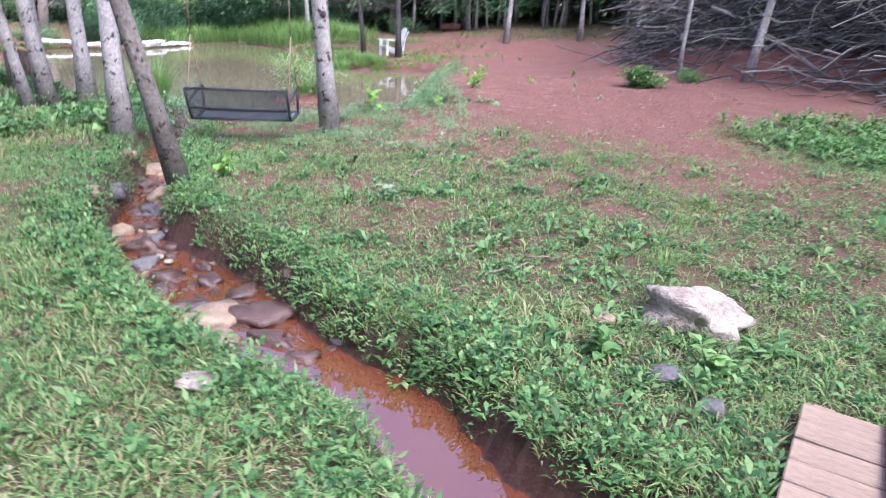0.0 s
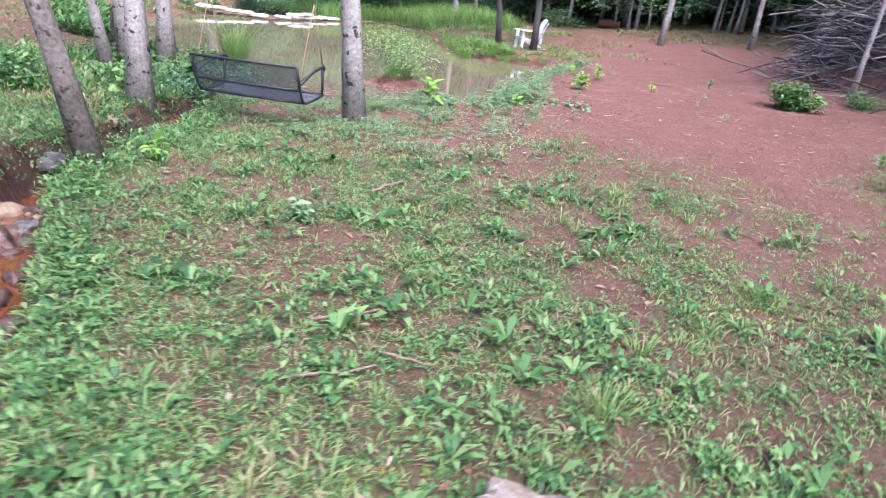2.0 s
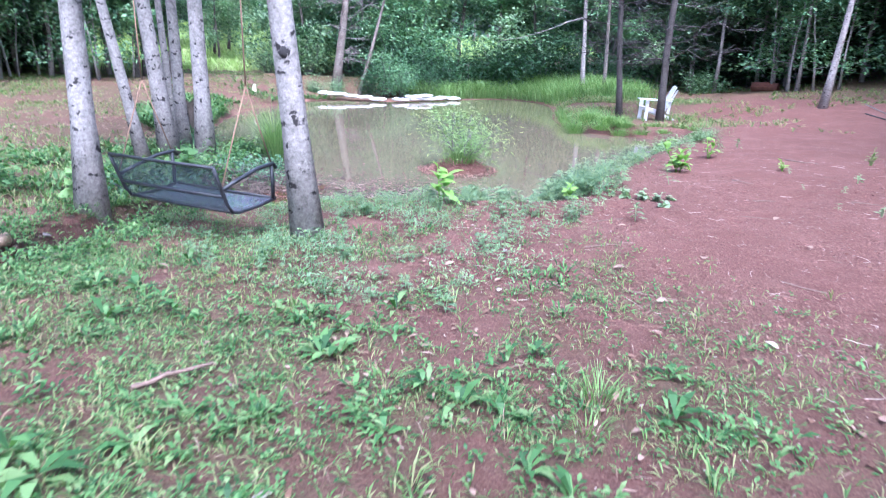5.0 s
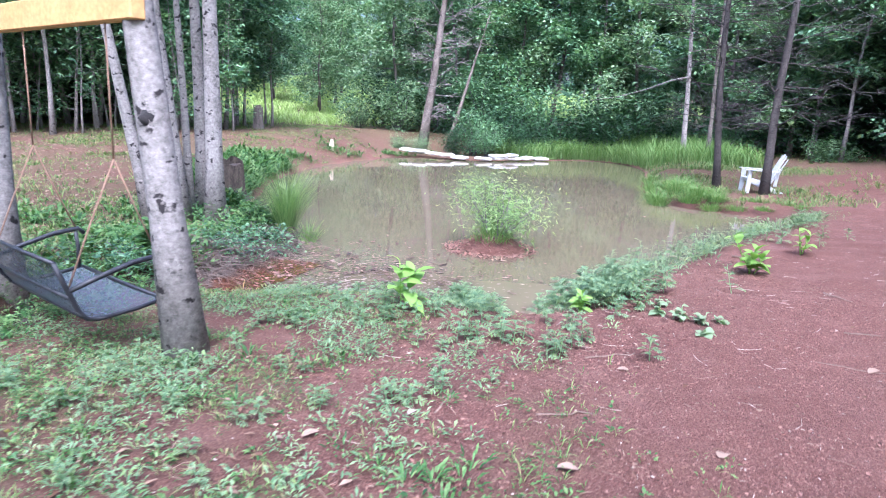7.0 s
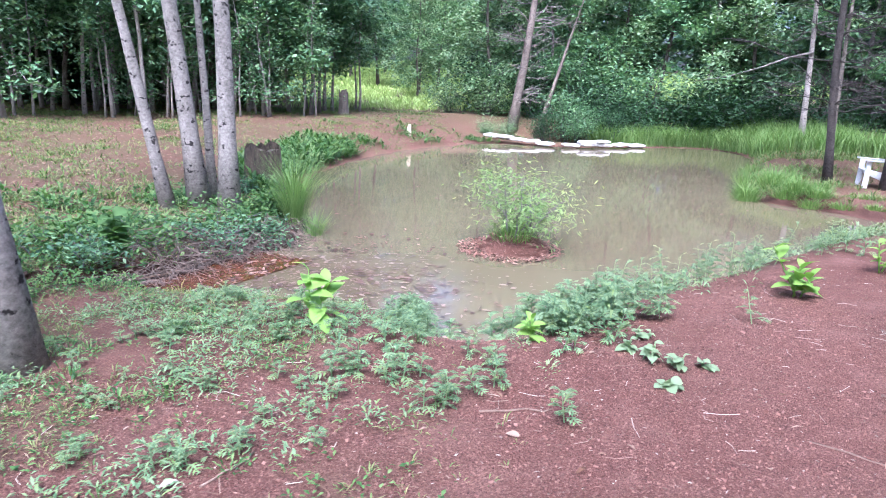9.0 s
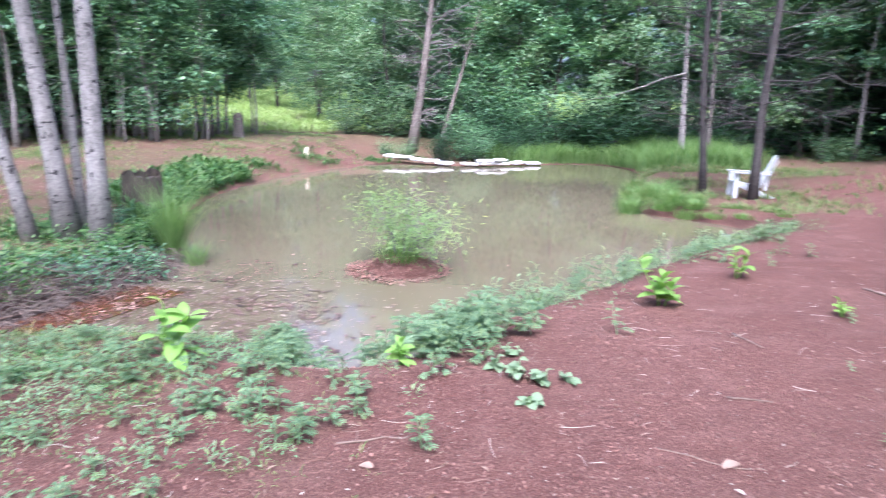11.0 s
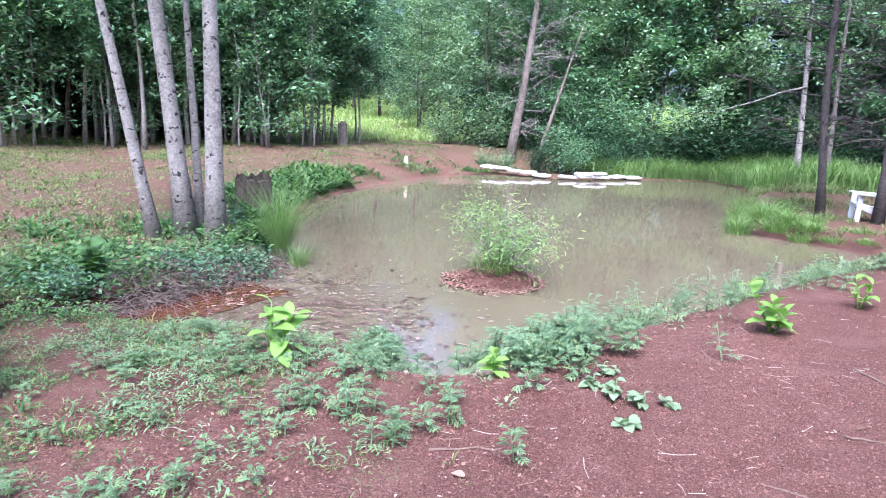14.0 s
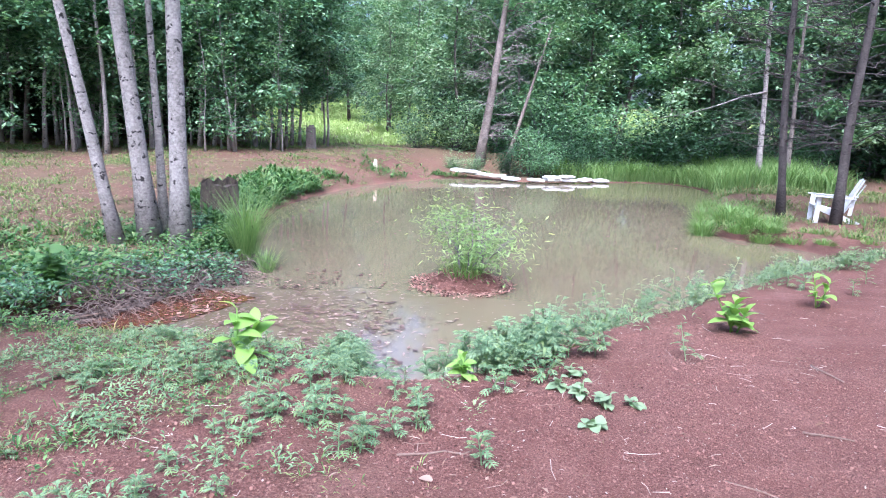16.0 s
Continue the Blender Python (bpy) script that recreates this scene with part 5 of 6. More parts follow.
# ---- rushes and reeds ----
clump("reed_clump", "tall green rush clump at the water's edge", (-6.42, 10.35, max(WATER, on_ground(-6.42, 10.35)) + 0.12), 1.08, 0.42, 420, REED, 0.0065, lean=0.46)
clump("grass_tuft", "small rush tuft beside the tall clump", (-6.05, 10.5, WATER + 0.02), 0.38, 0.4, 90, REED, 0.010, lean=0.7)
part("root_knot", Geo().add(*tube([(0, 0, -0.25), (0, 0, -0.1), (0.01, 0, 0.06)], [0.12, 0.09, 0.11], 9, 0.08)), STUMPWOOD, bpy.data.objects["reed_clump"], "dark root knot")
for x, y, h, w, n in ((-6.05, 19.35, 0.62, 0.8, 260), (-5.5, 20.1, 0.85, 1.0, 300), (-5.0, 20.0, 0.5, 0.8, 200), (-6.3, 20.5, 0.7, 1.0, 240), (-4.5, 20.7, 0.32, 1.2, 200), (-6.9, 21.6, 0.45, 1.3, 220), (-3.7, 20.7, 0.28, 1.2, 180), (-7.4, 22.8, 0.5, 1.3, 220), (-5.6, 21.0, 0.6, 0.9, 220), (-5.5, 19.72, 0.5, 0.9, 220), (-4.95, 19.72, 0.42, 0.9, 200), (-4.45, 19.85, 0.3, 0.8, 160), (-3.9, 19.95, 0.24, 0.8, 140), (-6.6, 20.1, 0.5, 0.9, 200), (-7.3, 21.0, 0.45, 1.0, 200), (-8.2, 22.4, 0.4, 1.1, 200), (-3.2, 20.1, 0.18, 0.8, 120)):
    clump("grass_clump", "arching green grass clump at the pond edge", (x, y, max(WATER, on_ground(x, y))), h * (0.8 if x < -5.9 else 0.55), w * 0.85, n, REED, 0.012, group="grass clumps at the pond edge", lean=0.95)
reeds = Geo()
rp = scatter(60000, -18, -6, 25.5, 35, lambda x, y: smooth(0.05, 0.3, pond_distance(x, y)) * smooth(4.4, 2.6, pond_distance(x, y)) * smooth(25.4, 26.6, y - 0.28 * (x + 15)) * (0.5 + 0.5 * smooth(-0.3, 0.4, wave(x, y, 0.9, 51))))
reeds.add(*blades(rp, rng.uniform(0, 6.3, len(rp)), rng.uniform(1.0, 1.5, len(rp)), rng.uniform(0.4, 1.05, len(rp)), rng.uniform(0.014, 0.028, len(rp)), 0.5, 0.8))
stuff("reed_bed", reeds, REED, "bright green reed bed along the far shore", "reeds")
dam_weeds = Geo()
dp = scatter(3000, -21, -13, 13, 23, lambda x, y: smooth(0.1, 0.4, pond_distance(x, y)) * smooth(3.2, 1.0, pond_distance(x, y)) * smooth(0.1, 0.5, wave(x, y, 1.1, 53)))
dam_weeds.add(*tufts(dp, 8, 0.17, 0.04, (0.2, 1.2), 0.06, 0.6, 0.4, 0.1))
dp = scatter(3600, -15.5, -8.8, 10.4, 14.5, lambda x, y: smooth(0.1, 0.3, pond_distance(x, y)) * smooth(1.9, 0.9, pond_distance(x, y)))
dq = scatter(900, -9.5, -5.6, 6.0, 9.9, lambda x, y: smooth(-0.1, 0.5, wave(x, y, 0.7, 57)) * smooth(0.1, 0.3, pond_distance(x, y)))
dam_weeds.add(*tufts(dq, 12, 0.12, 0.04, (0.0, 1.2), 0.10, 0.6, 0.4, 0.16))
dam_weeds.add(*tufts(dp, 9, 0.20, 0.05, (0.2, 1.2), 0.08, 0.6, 0.4, 0.2))
stuff("bank_weeds", dam_weeds, WEED, "leafy green weeds along the pond's west bank", "weeds")


# ---- bank plants ----
def ragweed(place, tall, count, label="feathery pale green ragweed plant on red clay", spread=1.0):
    t = thing("ragweed", place, label, "plant", "ragweed plants")
    k = np.linspace(0, 1, 5)[:, None]
    tip = np.array([rng.normal(0, 0.05), rng.normal(0, 0.05), tall])
    part("stem", Geo().add(*tube(k * tip - [0, 0, 0.01], np.linspace(0.005, 0.002, 5), 5)), RAG, t)
    g = Geo()
    for i in range(count):
        h = 0.15 + 0.83 * (i + rng.uniform(-0.3, 0.3)) / count
        yaw, rise, l = i * 2.4 + rng.normal(0, 0.3), rng.uniform(0.05, 0.75), spread * rng.uniform(0.07, 0.125) * (1.15 - 0.55 * h)
        d = np.array([math.cos(yaw) * math.cos(rise), math.sin(yaw) * math.cos(rise), math.sin(rise)])
        base = tip * h
        s = np.array([0.35, 0.58, 0.8])
        p = base + d * l * s[:, None]
        p[:, 2] -= 0.30 * l * s ** 2
        for e in (-1, 1):
            g.add(*blades(p, yaw + e * rng.uniform(0.6, 0.95), rise - 0.5 * s, l * np.array([0.44, 0.52, 0.36]), l * 0.135, 0.35, 0.5))
        g.add(*blades(base[None], yaw, rise, l * 1.2, l * 0.14, 0.7, 0.4))
    part("foliage", g, RAG, t)
    return t


rag = [ragweed((-0.05, 9.86, on_ground(-0.05, 9.86)), 0.20, 13), ragweed((-0.53, 9.47, on_ground(-0.53, 9.47)), 0.15, 12), ragweed((-1.62, 11.15, on_ground(-1.62, 11.15)), 0.38, 26, spread=1.75), ragweed((-0.60, 12.04, on_ground(-0.6, 12.04)), 0.28, 12), ragweed((-1.78, 12.0, on_ground(-1.78, 12.0)), 0.42, 17, "tall loose pale ragweed plant at the water's edge", 1.15), ragweed((-1.3, 10.95, on_ground(-1.3, 10.95)), 0.32, 15, spread=1.45)]
spots = []
for cx, cy, rx, ry, n, which, s in ((-1.42, 11.2, 0.45, 0.55, 16, 2, 0.85), (-1.15, 10.75, 0.4, 0.4, 14, 5, 0.75), (-1.35, 11.3, 0.5, 0.6, 8, 4, 1.0), (-1.72, 12.3, 0.2, 0.8, 13, 4, 0.9), (-1.85, 13.4, 0.25, 0.6, 10, 4, 0.95), (-2.1, 14.9, 0.35, 0.9, 14, 5, 0.8), (-2.2, 17.0, 0.45, 1.2, 18, 5, 0.8),
                                    (-1.5, 9.5, 0.75, 0.5, 30, 1, 1.05), (-2.3, 9.0, 0.75, 0.5, 30, 1, 0.85), (-2.6, 8.6, 0.7, 0.45, 16, 1, 0.65), (-1.2, 8.6, 0.9, 0.6, 18, 1, 0.75), (-0.75, 9.25, 0.35, 0.35, 8, 1, 0.9), (-1.9, 7.9, 0.8, 0.6, 16, 1, 0.75), (-2.0, 10.0, 0.3, 0.25, 12, 2, 0.55),
                                    (-0.9, 7.2, 1.1, 0.7, 14, 1, 0.7), (-1.6, 6.8, 0.7, 0.5, 18, 1, 0.8), (-0.4, 8.2, 0.7, 0.6, 6, 1, 0.6), (-0.7, 9.9, 0.25, 0.3, 5, 0, 0.8), (-1.3, 15.5, 0.4, 1.0, 7, 1, 1.1), (1.2, 12.6, 0.9, 2.0, 5, 1, 0.5)):
    for _ in range(n):
        x, y = cx + rx * rng.uniform(-1, 1), cy + ry * rng.uniform(-1, 1)
        if float(pond_distance(np.array([x]), np.array([y]))[0]) > 0.02:
            spots.append((which, x, y, s * rng.uniform(0.7, 1.2)))
for which, x, y, s in spots[:290]:
    copy_thing(rag[which], pose(x, y, on_ground(x, y), rng.normal(0, 5), rng.normal(0, 5), rng.uniform(0, 360)) @ Matrix.Scale(s, 4))


def broad_leaf(length, width, cup=0.12, droop=0.25):
    g, n = Geo(), 6
    k = np.linspace(0, 1, n)
    w = width * 0.5 * np.sin(np.pi * np.clip(k * 0.92 + 0.08, 0, 1)) ** 0.75
    x, z = length * k, length * (0.10 * np.sin(np.pi * k) - droop * k ** 2)
    rows = [np.stack([x, s * w, z + cup * abs(s) * w], -1) for s in (-1, -0.5, 0, 0.5, 1)]
    ii, jj = np.meshgrid(np.arange(4), np.arange(n - 1), indexing="ij")
    q = ii * n + jj
    return g.add(np.concatenate(rows), np.stack([q, q + 1, q + 1 + n, q + n], -1).reshape(-1, 4))


carpet = Geo()
carpet.add(*tufts(scatter(3400, -3.8, 0.3, 6.4, 10.4, lambda x, y: smooth(0.03, 0.2, pond_distance(x, y)) * smooth(0.36, 0.5, stream_distance(x, y)) * smooth(0.2, -1.6, x + 0.35 * (y - 9)) * smooth(-0.2, 0.4, wave(x, y, 0.45, 71))), 9, 0.036, 0.011, (0.0, 0.9), 0.055, 0.6, 0.4, 0.07))
carpet.add(*tufts(scatter(2600, -3.2, -0.7, 10.2, 18.5, lambda x, y: smooth(0.03, 0.15, pond_distance(x, y)) * smooth(0.95, 0.35, pond_distance(x, y)) * smooth(-0.3, 0.3, wave(x, y, 0.5, 72))), 11, 0.075, 0.014, (0.1, 1.1), 0.06, 0.6, 0.4, 0.16))
stuff("ragweed_seedlings", carpet, RAG, "low carpet of feathery green seedlings along the bank", "weeds")

LEAVES = {}


def leafy_plant(name, label, x, y, tall, stems, per, length, width, material, category="plant", rise=(0.1, 0.9), group=""):
    """Broad leaves, each its own part, up a few stems."""
    t = thing(name, (x, y, on_ground(x, y)), label, category, group)
    key = (round(length, 3), round(width, 3), material.name)
    if key not in LEAVES:
        LEAVES[key] = [broad_leaf(length * k, width * k, 0.15, d).mesh("leaf", material, True) for k, d in ((1.0, 0.2), (0.8, 0.35), (0.9, 0.05))]
    for i in range(stems):
        lean = np.array([rng.normal(0, 0.22), rng.normal(0, 0.22), 1.0]) * tall * (1 if i == 0 else rng.uniform(0.5, 0.85))
        foot = np.array([rng.normal(0, 0.03), rng.normal(0, 0.03), 0.0]) * (i > 0)
        k = np.linspace(0, 1, 4)[:, None]
        stalk = part("stem", Geo().add(*tube(foot + lean * k - [0, 0, 0.01], np.linspace(0.008, 0.004, 4), 6)), material, t, smooth=True)
        for j in range(per):
            h = 0.15 + 0.85 * (j + 0.5) / per
            ob = new("leaf", LEAVES[key][(i + j) % 3])
            ob.parent = stalk
            p = foot + lean * h
            ob.matrix_basis = Matrix.Translation(p) @ pose(0, 0, 0, 0, 0, math.degrees(j * 2.4 + i + rng.normal(0, 0.3))) @ pose(0, 0, 0, rng.normal(0, 14), -math.degrees(rng.uniform(*rise) * (0.6 + 0.6 * h)), 0) @ Matrix.Scale(rng.uniform(0.75, 1.15) * (1.1 - 0.4 * h), 4)
    return t


for x, y, h_, n_ in ((1.94, 3.47, 0.26, 70), (1.98, 4.03, 0.24, 60), (2.13, 4.2, 0.2, 50), (1.3, 6.55, 0.24, 80), (1.39, 6.3, 0.18, 50), (2.08, 6.05, 0.18, 60), (0.5, 6.0, 0.15, 40), (-0.6, 6.3, 0.16, 40)):
    clump("grass_tuft", "bright green coarse grass tuft in the weeds", (x, y, on_ground(x, y)), h_ * 0.7, 0.24, n_, REED, 0.006, group="coarse grass tufts", lean=0.9)
leafy_plant("yellow_flower", "small yellow-flowered weed in the grass", 0.81, 3.48, 0.16, 2, 6, 0.07, 0.03, WILLOW, "flower")
leafy_plant("pokeweed", "bright yellow-green large-leaved plant by the water", -1.88, 9.14, 0.40, 2, 8, 0.25, 0.13, BRIGHT, rise=(-0.3, 0.9), group="bright leafy plants")
leafy_plant("pokeweed", "bright lime-green broad-leaved plant on red clay", -0.86, 12.95, 0.40, 3, 9, 0.20, 0.11, BRIGHT, group="bright leafy plants")
leafy_plant("pokeweed", "small lime-green broad-leaved plant on red clay", -0.88, 14.2, 0.30, 2, 7, 0.17, 0.09, BRIGHT, group="bright leafy plants")
leafy_plant("pokeweed", "low bright green broad-leaved plant at the bank", -1.08, 10.4, 0.18, 3, 6, 0.13, 0.07, BRIGHT, group="bright leafy plants")
leafy_plant("seedling", "small yellow-green seedling on red clay", 0.28, 13.7, 0.14, 3, 5, 0.11, 0.05, BRIGHT, group="seedlings")
leafy_plant("seedling", "small yellow-green seedling on red clay", 1.2, 13.4, 0.12, 2, 5, 0.08, 0.04, RAG, group="seedlings")
leafy_plant("seedling", "small green seedling on red clay", 1.7, 11.6, 0.12, 2, 6, 0.08, 0.03, RAG, group="seedlings")
leafy_plant("seedling", "bright green seedling on the bare path", 1.15, 14.7, 0.22, 4, 6, 0.14, 0.03, GRASS, group="seedlings")
for x, y, h, n in ((-0.62, 10.83, 0.1, 3), (-0.41, 10.84, 0.13, 4), (-0.29, 10.9, 0.11, 4), (-0.1, 10.64, 0.05, 3), (-0.22, 11.06, 0.05, 2), (-0.75, 11.04, 0.1, 3)):
    leafy_plant("vine", "low trailing vine with pale green heart-shaped leaves", x, y, h, n, 4, 0.085, 0.075, PALE, "vine", (-0.1, 0.35), "trailing vine on the clay")
leafy_plant("vine", "pale blue-green leafy weed in the grass", -0.25, 4.4, 0.16, 4, 6, 0.10, 0.06, PALE, "plant", (0.0, 0.5))
leafy_plant("grape_vine", "broad-leaved green vine by the stream mouth", -5.05, 8.1, 0.5, 5, 8, 0.20, 0.19, WEED, "vine", (-0.2, 0.5))
leafy_plant("grape_vine", "broad-leaved yellow-green vine by the stream mouth", -4.7, 6.7, 0.5, 4, 7, 0.17, 0.16, WILLOW, "vine", (-0.2, 0.5))
leafy_plant("dock_plant", "large-leaved dark green plant on the stream bank", -2.7, 2.0, 0.40, 4, 8, 0.24, 0.12, WEED, "plant", (0.0, 0.9))
leafy_plant("dock_plant", "bright green broad leaves below the leaning tree", -2.0, 4.75, 0.22, 3, 6, 0.15, 0.08, BRIGHT, "plant", (0.0, 0.7))
leafy_plant("dock_plant", "large-leaved green plant on the stream bank", 1.5, 2.15, 0.2, 4, 7, 0.11, 0.07, WEED, "plant", (0.0, 0.9))
leafy_plant("dock_plant", "light green broad leaves beside the footbridge", 2.02, 2.1, 0.2, 4, 7, 0.10, 0.065, WILLOW, "plant", (0.0, 0.9))
for x, y, h, w, m_, lb in ((-6.2, 8.75, 0.30, 1.1, WEED, "tangled green bank shrub above the stream"), (-5.6, 9.05, 0.30, 1.0, WOOD_A, "low dark bramble on the stream bank"), (-6.5, 9.5, 0.30, 1.0, WEED, "tangled green bank shrub by the birch clump"),
                           (-8.6, 9.2, 0.28, 0.9, WEED, "leafy green shrub among the birch trunks"), (-8.9, 10.35, 0.30, 0.7, WOOD_A, "dark green shrub below the stump"), (-5.5, 8.3, 0.34, 1.2, WEED, "leafy weeds over the stream mouth"),
                           (-5.0, 7.8, 0.30, 0.9, WOOD_A, "low dark bramble on the stream bank"), (-5.5, 7.4, 0.32, 1.1, WEED, "leafy weeds over the stream mouth"), (-5.9, 9.75, 0.22, 0.8, WOOD_A, "low dark bramble beside the rushes"),
                           (2.58, 13.5, 0.5, 0.6, WEED, "rounded bright green bush at the path edge"), (3.65, 14.4, 0.32, 0.6, WEED, "green bush below the brush pile"), (-6.1, 6.0, 0.5, 1.2, WEED, "leafy weeds beyond the stream"), (-7.0, 10.1, 0.45, 0.6, WEED, "slender green shrub by the rushes"),
                           (-9.8, 5.6, 0.6, 1.2, WEED, "leafy bush on the far bank"), (-6.6, 4.4, 0.5, 1.0, WEED, "leafy bush on the far bank"), (-7.8, 33.0, 1.0, 1.6, WOOD_C, "pale green bush at the wood's edge")):
    shrub("bank_shrub", lb, h, w, m_, (0.05, 0.085, 0.065)[int(abs(x * 10)) % 3] if h < 0.8 else 0.13, (1300, 620, 900)[int(abs(x * 10)) % 3] if h < 0.4 else 2200, (x, y, on_ground(x, y)), group="bank shrubs")
brush = Geo()
for i in range(680):
    k = rng.uniform(0, 1)
    x, y = -4.45 - 1.45 * k - rng.uniform(-0.05, 0.9) ** 2, 8.15 + 2.0 * k + rng.normal(0, 0.12)
    z = max(on_ground(x, y), WATER)
    p = limb(np.array([x, y, z + 0.02]), rng.normal(-0.6, 1.1), rng.uniform(-0.25, 0.9), rng.uniform(0.2, 0.8), 0.6)
    p[:, 2] = np.maximum(p[:, 2], WATER + 0.005)
    brush.add(*tube(p, np.linspace(0.006, 0.0025, 5), 4))
stuff("dead_stems", brush, DEADSTEM, "tangle of grey dead stems on the stream bank", "twigs")
for pts, r in (([(-4.5, 8.15, -0.33), (-4.7, 8.5, -0.36), (-5.0, 8.95, -0.34), (-5.35, 9.5, -0.30)], 0.014), ([(-5.6, 8.2, -0.1), (-5.3, 8.6, 0.02), (-5.2, 9.1, -0.2)], 0.01)):
    tw = thing("fallen_branch", (0, 0, 0), "thin brown bent branch along the stream mouth", "branch", "fallen branches")
    part("stick", Geo().add(*tube(pts, np.linspace(r * 0.8, r * 0.4, len(pts)), 6)), STICK, tw, smooth=True)

# ---- trees at the dam and the wood's edge ----
snag = woodland_tree("leaning_pine", "tall leaning brown trunk with bare dead twigs at the dam", 12.5, 0.19, 6.0, 2.4, WOOD_B, SNAGBARK, 14, 30, 0.2, (-20.9, 23.9, on_ground(-20.9, 23.9)), (-20.45, 24.5, 6.0), "trees at the dam")
for i in range(30):
    h = rng.uniform(1.0, 5.8)
    st_ = np.array([0.45 / 6 * h, 0.6 / 6 * h, h])
    yaw = rng.choice([0.9, 0.6, 1.3, -1.6]) + rng.normal(0, 0.35)
    tw = Geo()
    p = limb(st_, yaw, rng.uniform(0.0, 0.95), rng.uniform(0.8, 2.2), 0.1, 6)
    tw.add(*tube(p, np.linspace(0.026, 0.008, 6), 5))
    for _ in range(8):
        tw.add(*tube(limb(p[rng.integers(1, 5)], yaw + rng.normal(0, 0.7), rng.uniform(-0.4, 0.6), rng.uniform(0.3, 1.0), 0.1, 4), np.linspace(0.010, 0.004, 4), 4))
    part("dead_branch", tw, DEADTWIG, snag, smooth=True)
woodland_tree("dead_trunk", "second leaning bare trunk at the dam", 6.0, 0.10, 4.5, 1.0, WOOD_B, SNAGBARK, 5, 12, 0.18, (-20.1, 24.6, on_ground(-20.1, 24.6)), (-19.4, 25.6, 4.0), "trees at the dam")
woodland_tree("slender_tree", "slender pale grey trunk rising from the reeds", 10.0, 0.10, 3.6, 2.0, WOOD_C, GREYBARK, 14, 26, 0.19, (-11.0, 28.6, on_ground(-11.0, 28.6)), (-11.2, 28.5, 4.9), "slender trees in the reeds")
woodland_tree("slender_tree", "thin dark trunk rising from the reeds", 9.0, 0.08, 4.6, 1.6, WOOD_A, DARKBARK, 10, 26, 0.19, (-10.2, 28.9, on_ground(-10.2, 28.9)), (-10.25, 28.85, 4.9), "slender trees in the reeds")
arm = thing("bare_bough", (-11.05, 28.45, 3.0), "bare pale bough with leafy tips over the reeds", "branch")
bp = np.array([(0.05, 0.05, 0.06), (-0.5, -0.4, -0.12), (-1.1, -0.8, -0.42), (-1.9, -1.4, -0.75), (-2.9, -2.0, -0.95)])
part("bough", Geo().add(*tube(bp, np.linspace(0.035, 0.012, 5), 6)), PALEBARK, arm, smooth=True)
part("leafage", Geo().add(*leafy(np.concatenate([bp[3:], bp[3:] + [-0.4, -0.2, -0.1]]), 110, 0.42, 0.17, 0.09)), WOOD_C, arm)
tagged(bpy.data.objects["leafage"], kind="stuff")
for x, y, r, h, lb, lean in ((4.75, 14.2, 0.085, 8, "grey leaning sapling before the brush pile", (0.25, 0.05)), (3.5, 15.2, 0.045, 7, "thin grey sapling before the brush pile", (0.05, 0)), (7.2, 12.0, 0.06, 7, "pale grey sapling before the brush pile", (0.1, 0)), (3.0, 22.0, 0.07, 8, "thin grey tree at the path's end", (0.05, 0)), (-1.6, 25.5, 0.10, 9, "pale grey leaning tree at the path's end", (0.14, 0.05)), (1.2, 27.0, 0.09, 9, "thin dark tree at the path's end", (0, 0))):
    woodland_tree("sapling", lb, h, r, 4.0, 1.6, WOOD_B, GREYBARK, 10, 24, 0.17, (x, y, on_ground(x, y)), (x + lean[0], y + lean[1], on_ground(x, y) + 2.0), "trees before the brush pile")

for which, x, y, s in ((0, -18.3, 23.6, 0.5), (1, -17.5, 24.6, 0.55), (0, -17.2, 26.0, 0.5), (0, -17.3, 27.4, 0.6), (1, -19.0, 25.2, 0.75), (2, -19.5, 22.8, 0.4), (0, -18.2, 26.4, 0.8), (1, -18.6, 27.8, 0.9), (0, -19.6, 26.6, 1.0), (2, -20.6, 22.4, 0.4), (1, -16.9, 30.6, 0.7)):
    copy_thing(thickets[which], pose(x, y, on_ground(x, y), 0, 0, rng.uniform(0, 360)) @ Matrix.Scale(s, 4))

# ---- brush pile ----
pile = thing("brush_pile", (6.0, 15.8, on_ground(6.0, 15.8)), "large pile of grey dead branches on a red clay bank", "brush pile")
pa, pb = np.array([2.6, 19.8]), np.array([7.7, 11.0])
rest, pale_rest = Geo(), Geo()
for i in range(1900):
    k, off, up = rng.uniform(0, 1), rng.normal(0, 0.75), rng.uniform(0, 1) ** 1.3
    c = pa + (pb - pa) * k + np.array([0.84, 0.55]) * (off * (1.2 - up) + 0.75)
    z = on_ground(*c) + 0.03 + 2.3 * up * max(0.15, 1 - abs(off) / 2.2)
    yaw = rng.normal(-0.2, 0.85) + (math.pi if rng.uniform() < 0.5 else 0)
    l = rng.uniform(0.7, 3.2)
    p = limb(np.array([c[0], c[1], z]) - pile.location, yaw, rng.normal(0.1, 0.3) * (1 if math.cos(yaw) > 0 else -1), l, rng.uniform(-0.05, 0.15), 5)
    p -= (p[-1] - p[0]) * 0.5
    r = rng.uniform(0.008, 0.022) if i > 60 else rng.uniform(0.025, 0.06)
    g_ = tube(p, np.linspace(r, r * 0.4, 5), 5)
    if i < 220:
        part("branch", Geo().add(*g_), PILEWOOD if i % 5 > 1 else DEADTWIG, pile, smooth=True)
    else:
        (rest if i % 5 > 1 else pale_rest).add(*g_)
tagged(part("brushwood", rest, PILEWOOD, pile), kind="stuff")
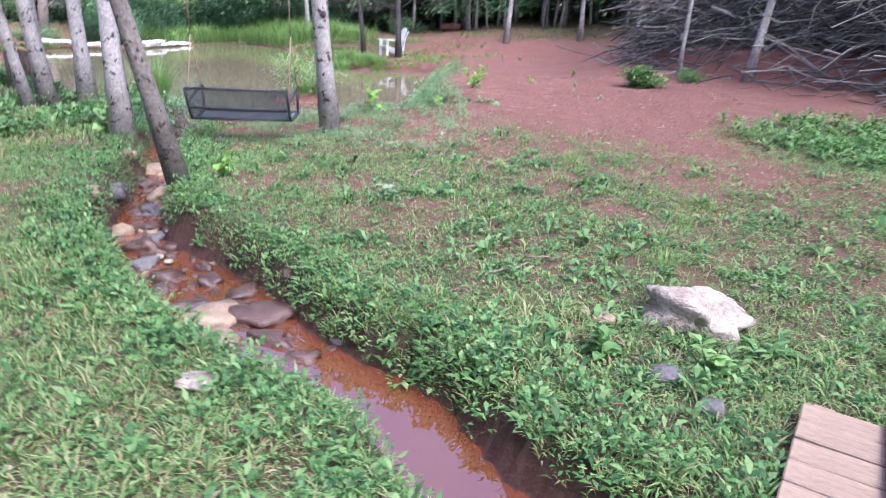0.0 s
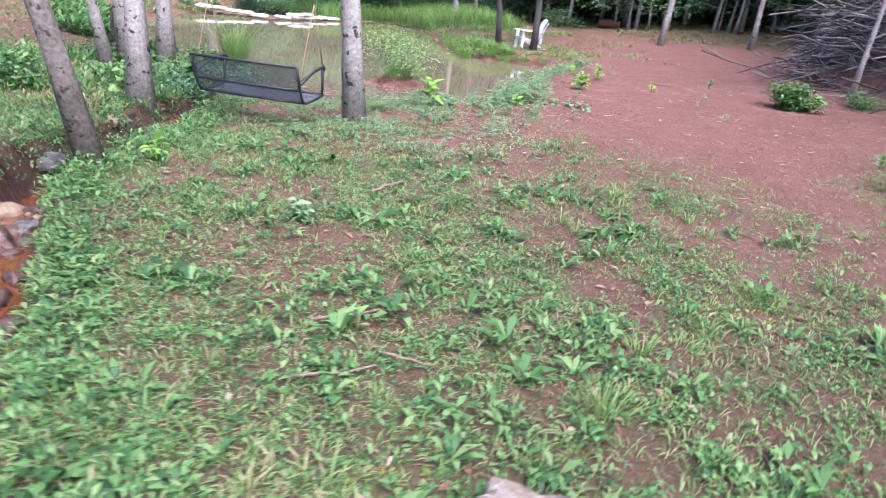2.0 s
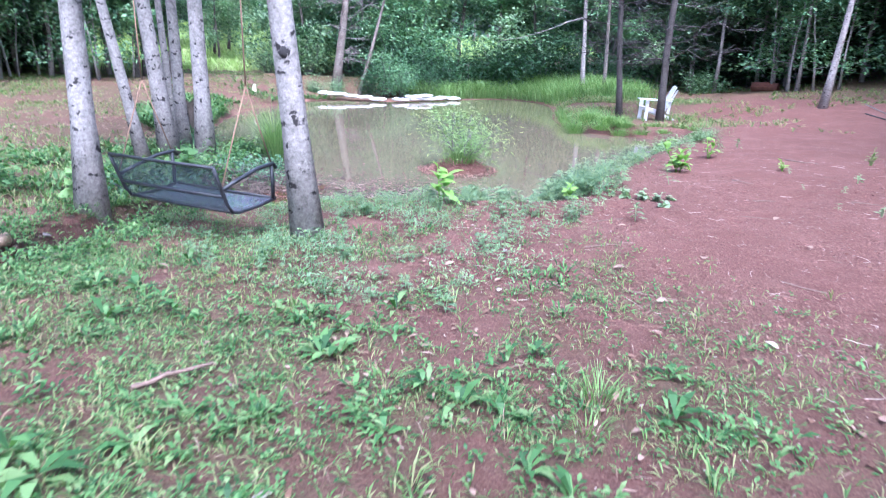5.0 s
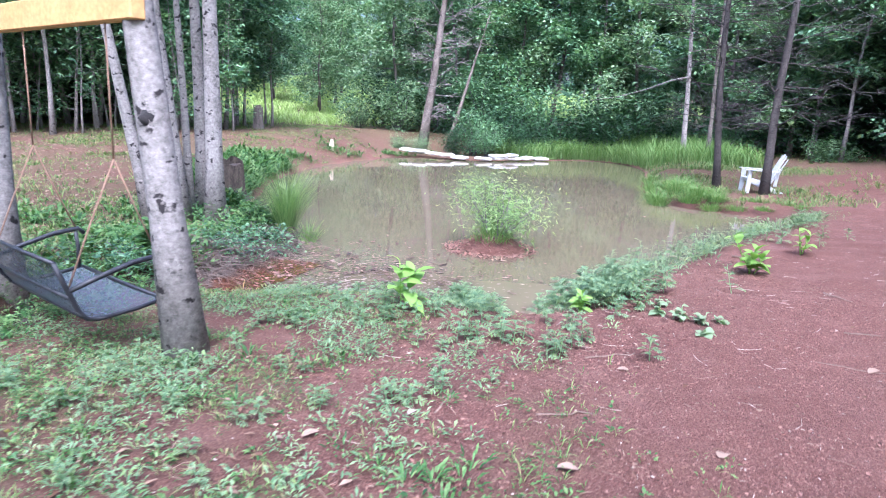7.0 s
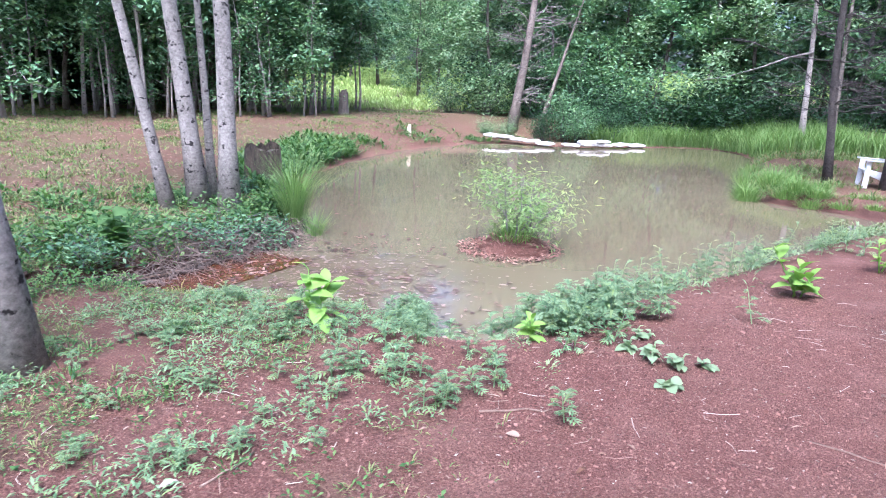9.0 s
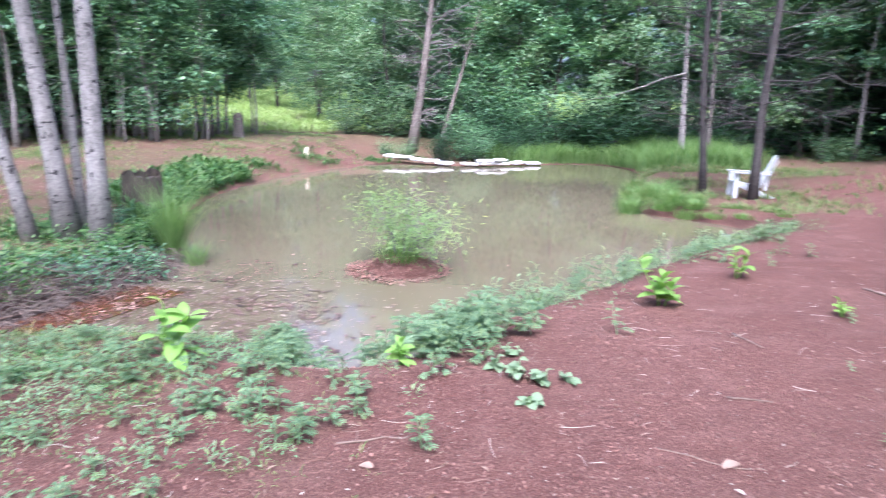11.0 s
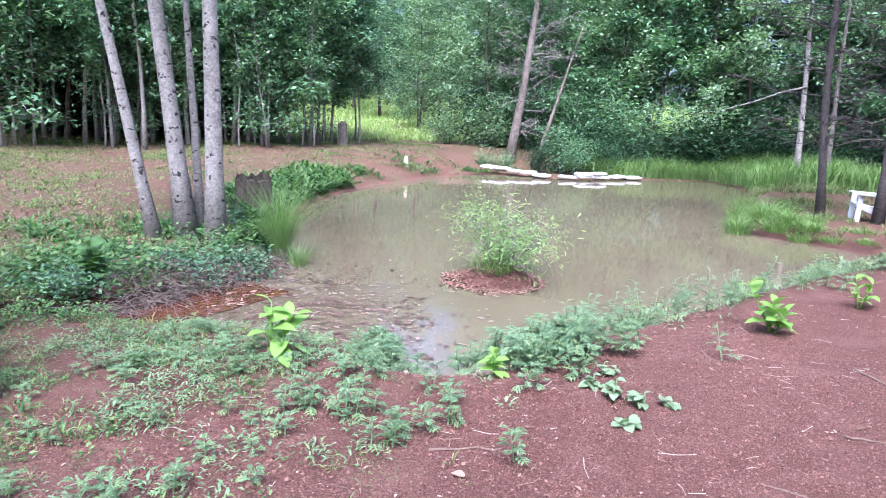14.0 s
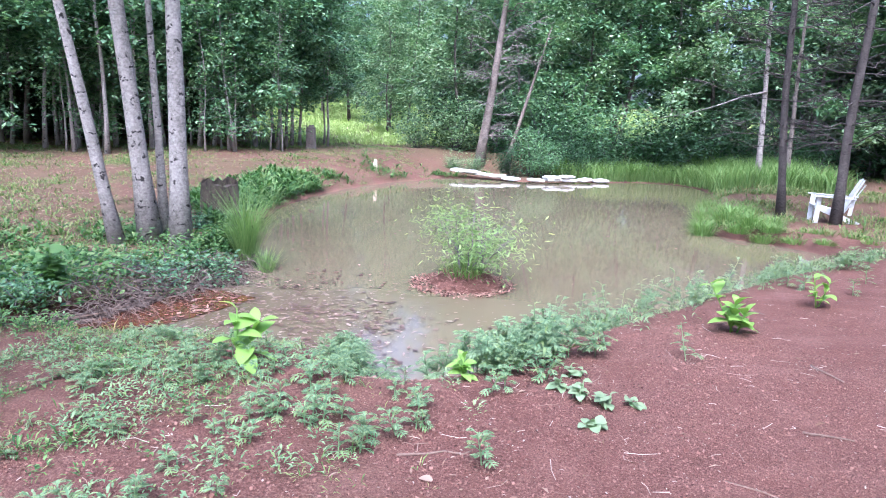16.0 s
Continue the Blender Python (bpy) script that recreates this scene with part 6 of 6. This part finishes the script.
tagged(part("pale_brushwood", pale_rest, DEADTWIG, pile), kind="stuff")

# ---- sticks and large leaves on the ground ----
for i, (x, y, yaw, l, r, lb) in enumerate(((-0.19, 5.36, 82, 0.37, 0.013, "pale dry stick lying on the clay"), (0.95, 3.1, 40, 0.35, 0.008, "thin grey stick in the weeds"), (1.15, 3.35, 12, 0.25, 0.007, "thin grey stick in the weeds"), (0.75, 3.55, 50, 0.4, 0.008, "thin grey stick in the weeds"), (-0.25, 9.72, 70, 0.4, 0.007, "thin reddish bent stem on the clay"),
                                           (0.8, 10.9, 25, 0.45, 0.005, "thin wiry stem on the clay"), (0.1, 12.6, -20, 0.3, 0.008, "short brown stick on the clay"), (1.5, 12.2, 10, 0.3, 0.008, "short brown stick on the clay"), (0.6, 11.7, 40, 0.25, 0.007, "short brown stick on the clay"), (0.9, 8.0, 10, 0.35, 0.007, "thin pale stick on the clay"), (0.2, 8.7, 60, 0.3, 0.006, "thin pale stick on the clay"), (1.6, 8.9, -10, 0.3, 0.007, "thin pale stick on the clay"),
                                           (-0.3, 8.3, 120, 0.3, 0.006, "thin pale stick on the clay"), (-1.2, 13.6, 20, 0.35, 0.010, "short dark stick near the water"), (0.3, 14.6, -15, 0.5, 0.012, "dark branch lying across the path"))):
    t = thing("stick", (x, y, on_ground(x, y) + r + (0.03 if y < 7 else 0)), lb, "stick", "sticks on the ground")
    p = limb(np.zeros(3), radians(yaw), 0.0, l, 0.0, 6)
    p -= p.mean(0)
    p[:, 2] *= 0.15
    part("wood", Geo().add(*tube(p, np.linspace(r, r * 0.6, 6), 6)), STICK, t, smooth=True)
leaf_shape = broad_leaf(0.12, 0.075, 0.14, 0.04)
FALLEN = leaf_shape.mesh("dead_leaf", DRYLEAF, True)
PALELEAF = broad_leaf(0.11, 0.05, 0.1, 0.03).mesh("dead_leaf", surface("bleached_leaf", (0.20, 0.155, 0.125), (0.36, 0.30, 0.255), 12, 0.8, 0.2, 0.002), True)
for x, y, s, m_ in ((0.93, 11.0, 1.3, 0), (1.1, 10.75, 0.7, 1), (2.1, 8.9, 1.0, 1), (0.0, 9.55, 1.0, 0), (0.5, 8.3, 1.3, 0), (-0.3, 8.1, 1.2, 1), (0.9, 9.0, 1.4, 0), (1.4, 9.9, 1.2, 0), (0.8, 5.1, 1.3, 1), (-0.4, 7.5, 1.2, 0), (0.2, 7.3, 1.1, 1), (1.0, 7.9, 1.3, 0), (2.4, 10.9, 1.1, 0), (1.75, 7.7, 1.2, 1), (2.6, 12.0, 1.0, 1), (0.4, 6.4, 1.2, 0)):
    ob = new("fallen_leaf", PALELEAF if m_ else FALLEN)
    ob.matrix_world = pose(x, y, on_ground(x, y) + 0.015, rng.normal(0, 8), rng.normal(0, 8), rng.uniform(0, 360)) @ Matrix.Scale(s * 0.62, 4)
    tagged(ob, "bleached pale fallen leaf on the clay" if m_ else "curled brown fallen leaf on the clay", "leaf", "fallen leaves")
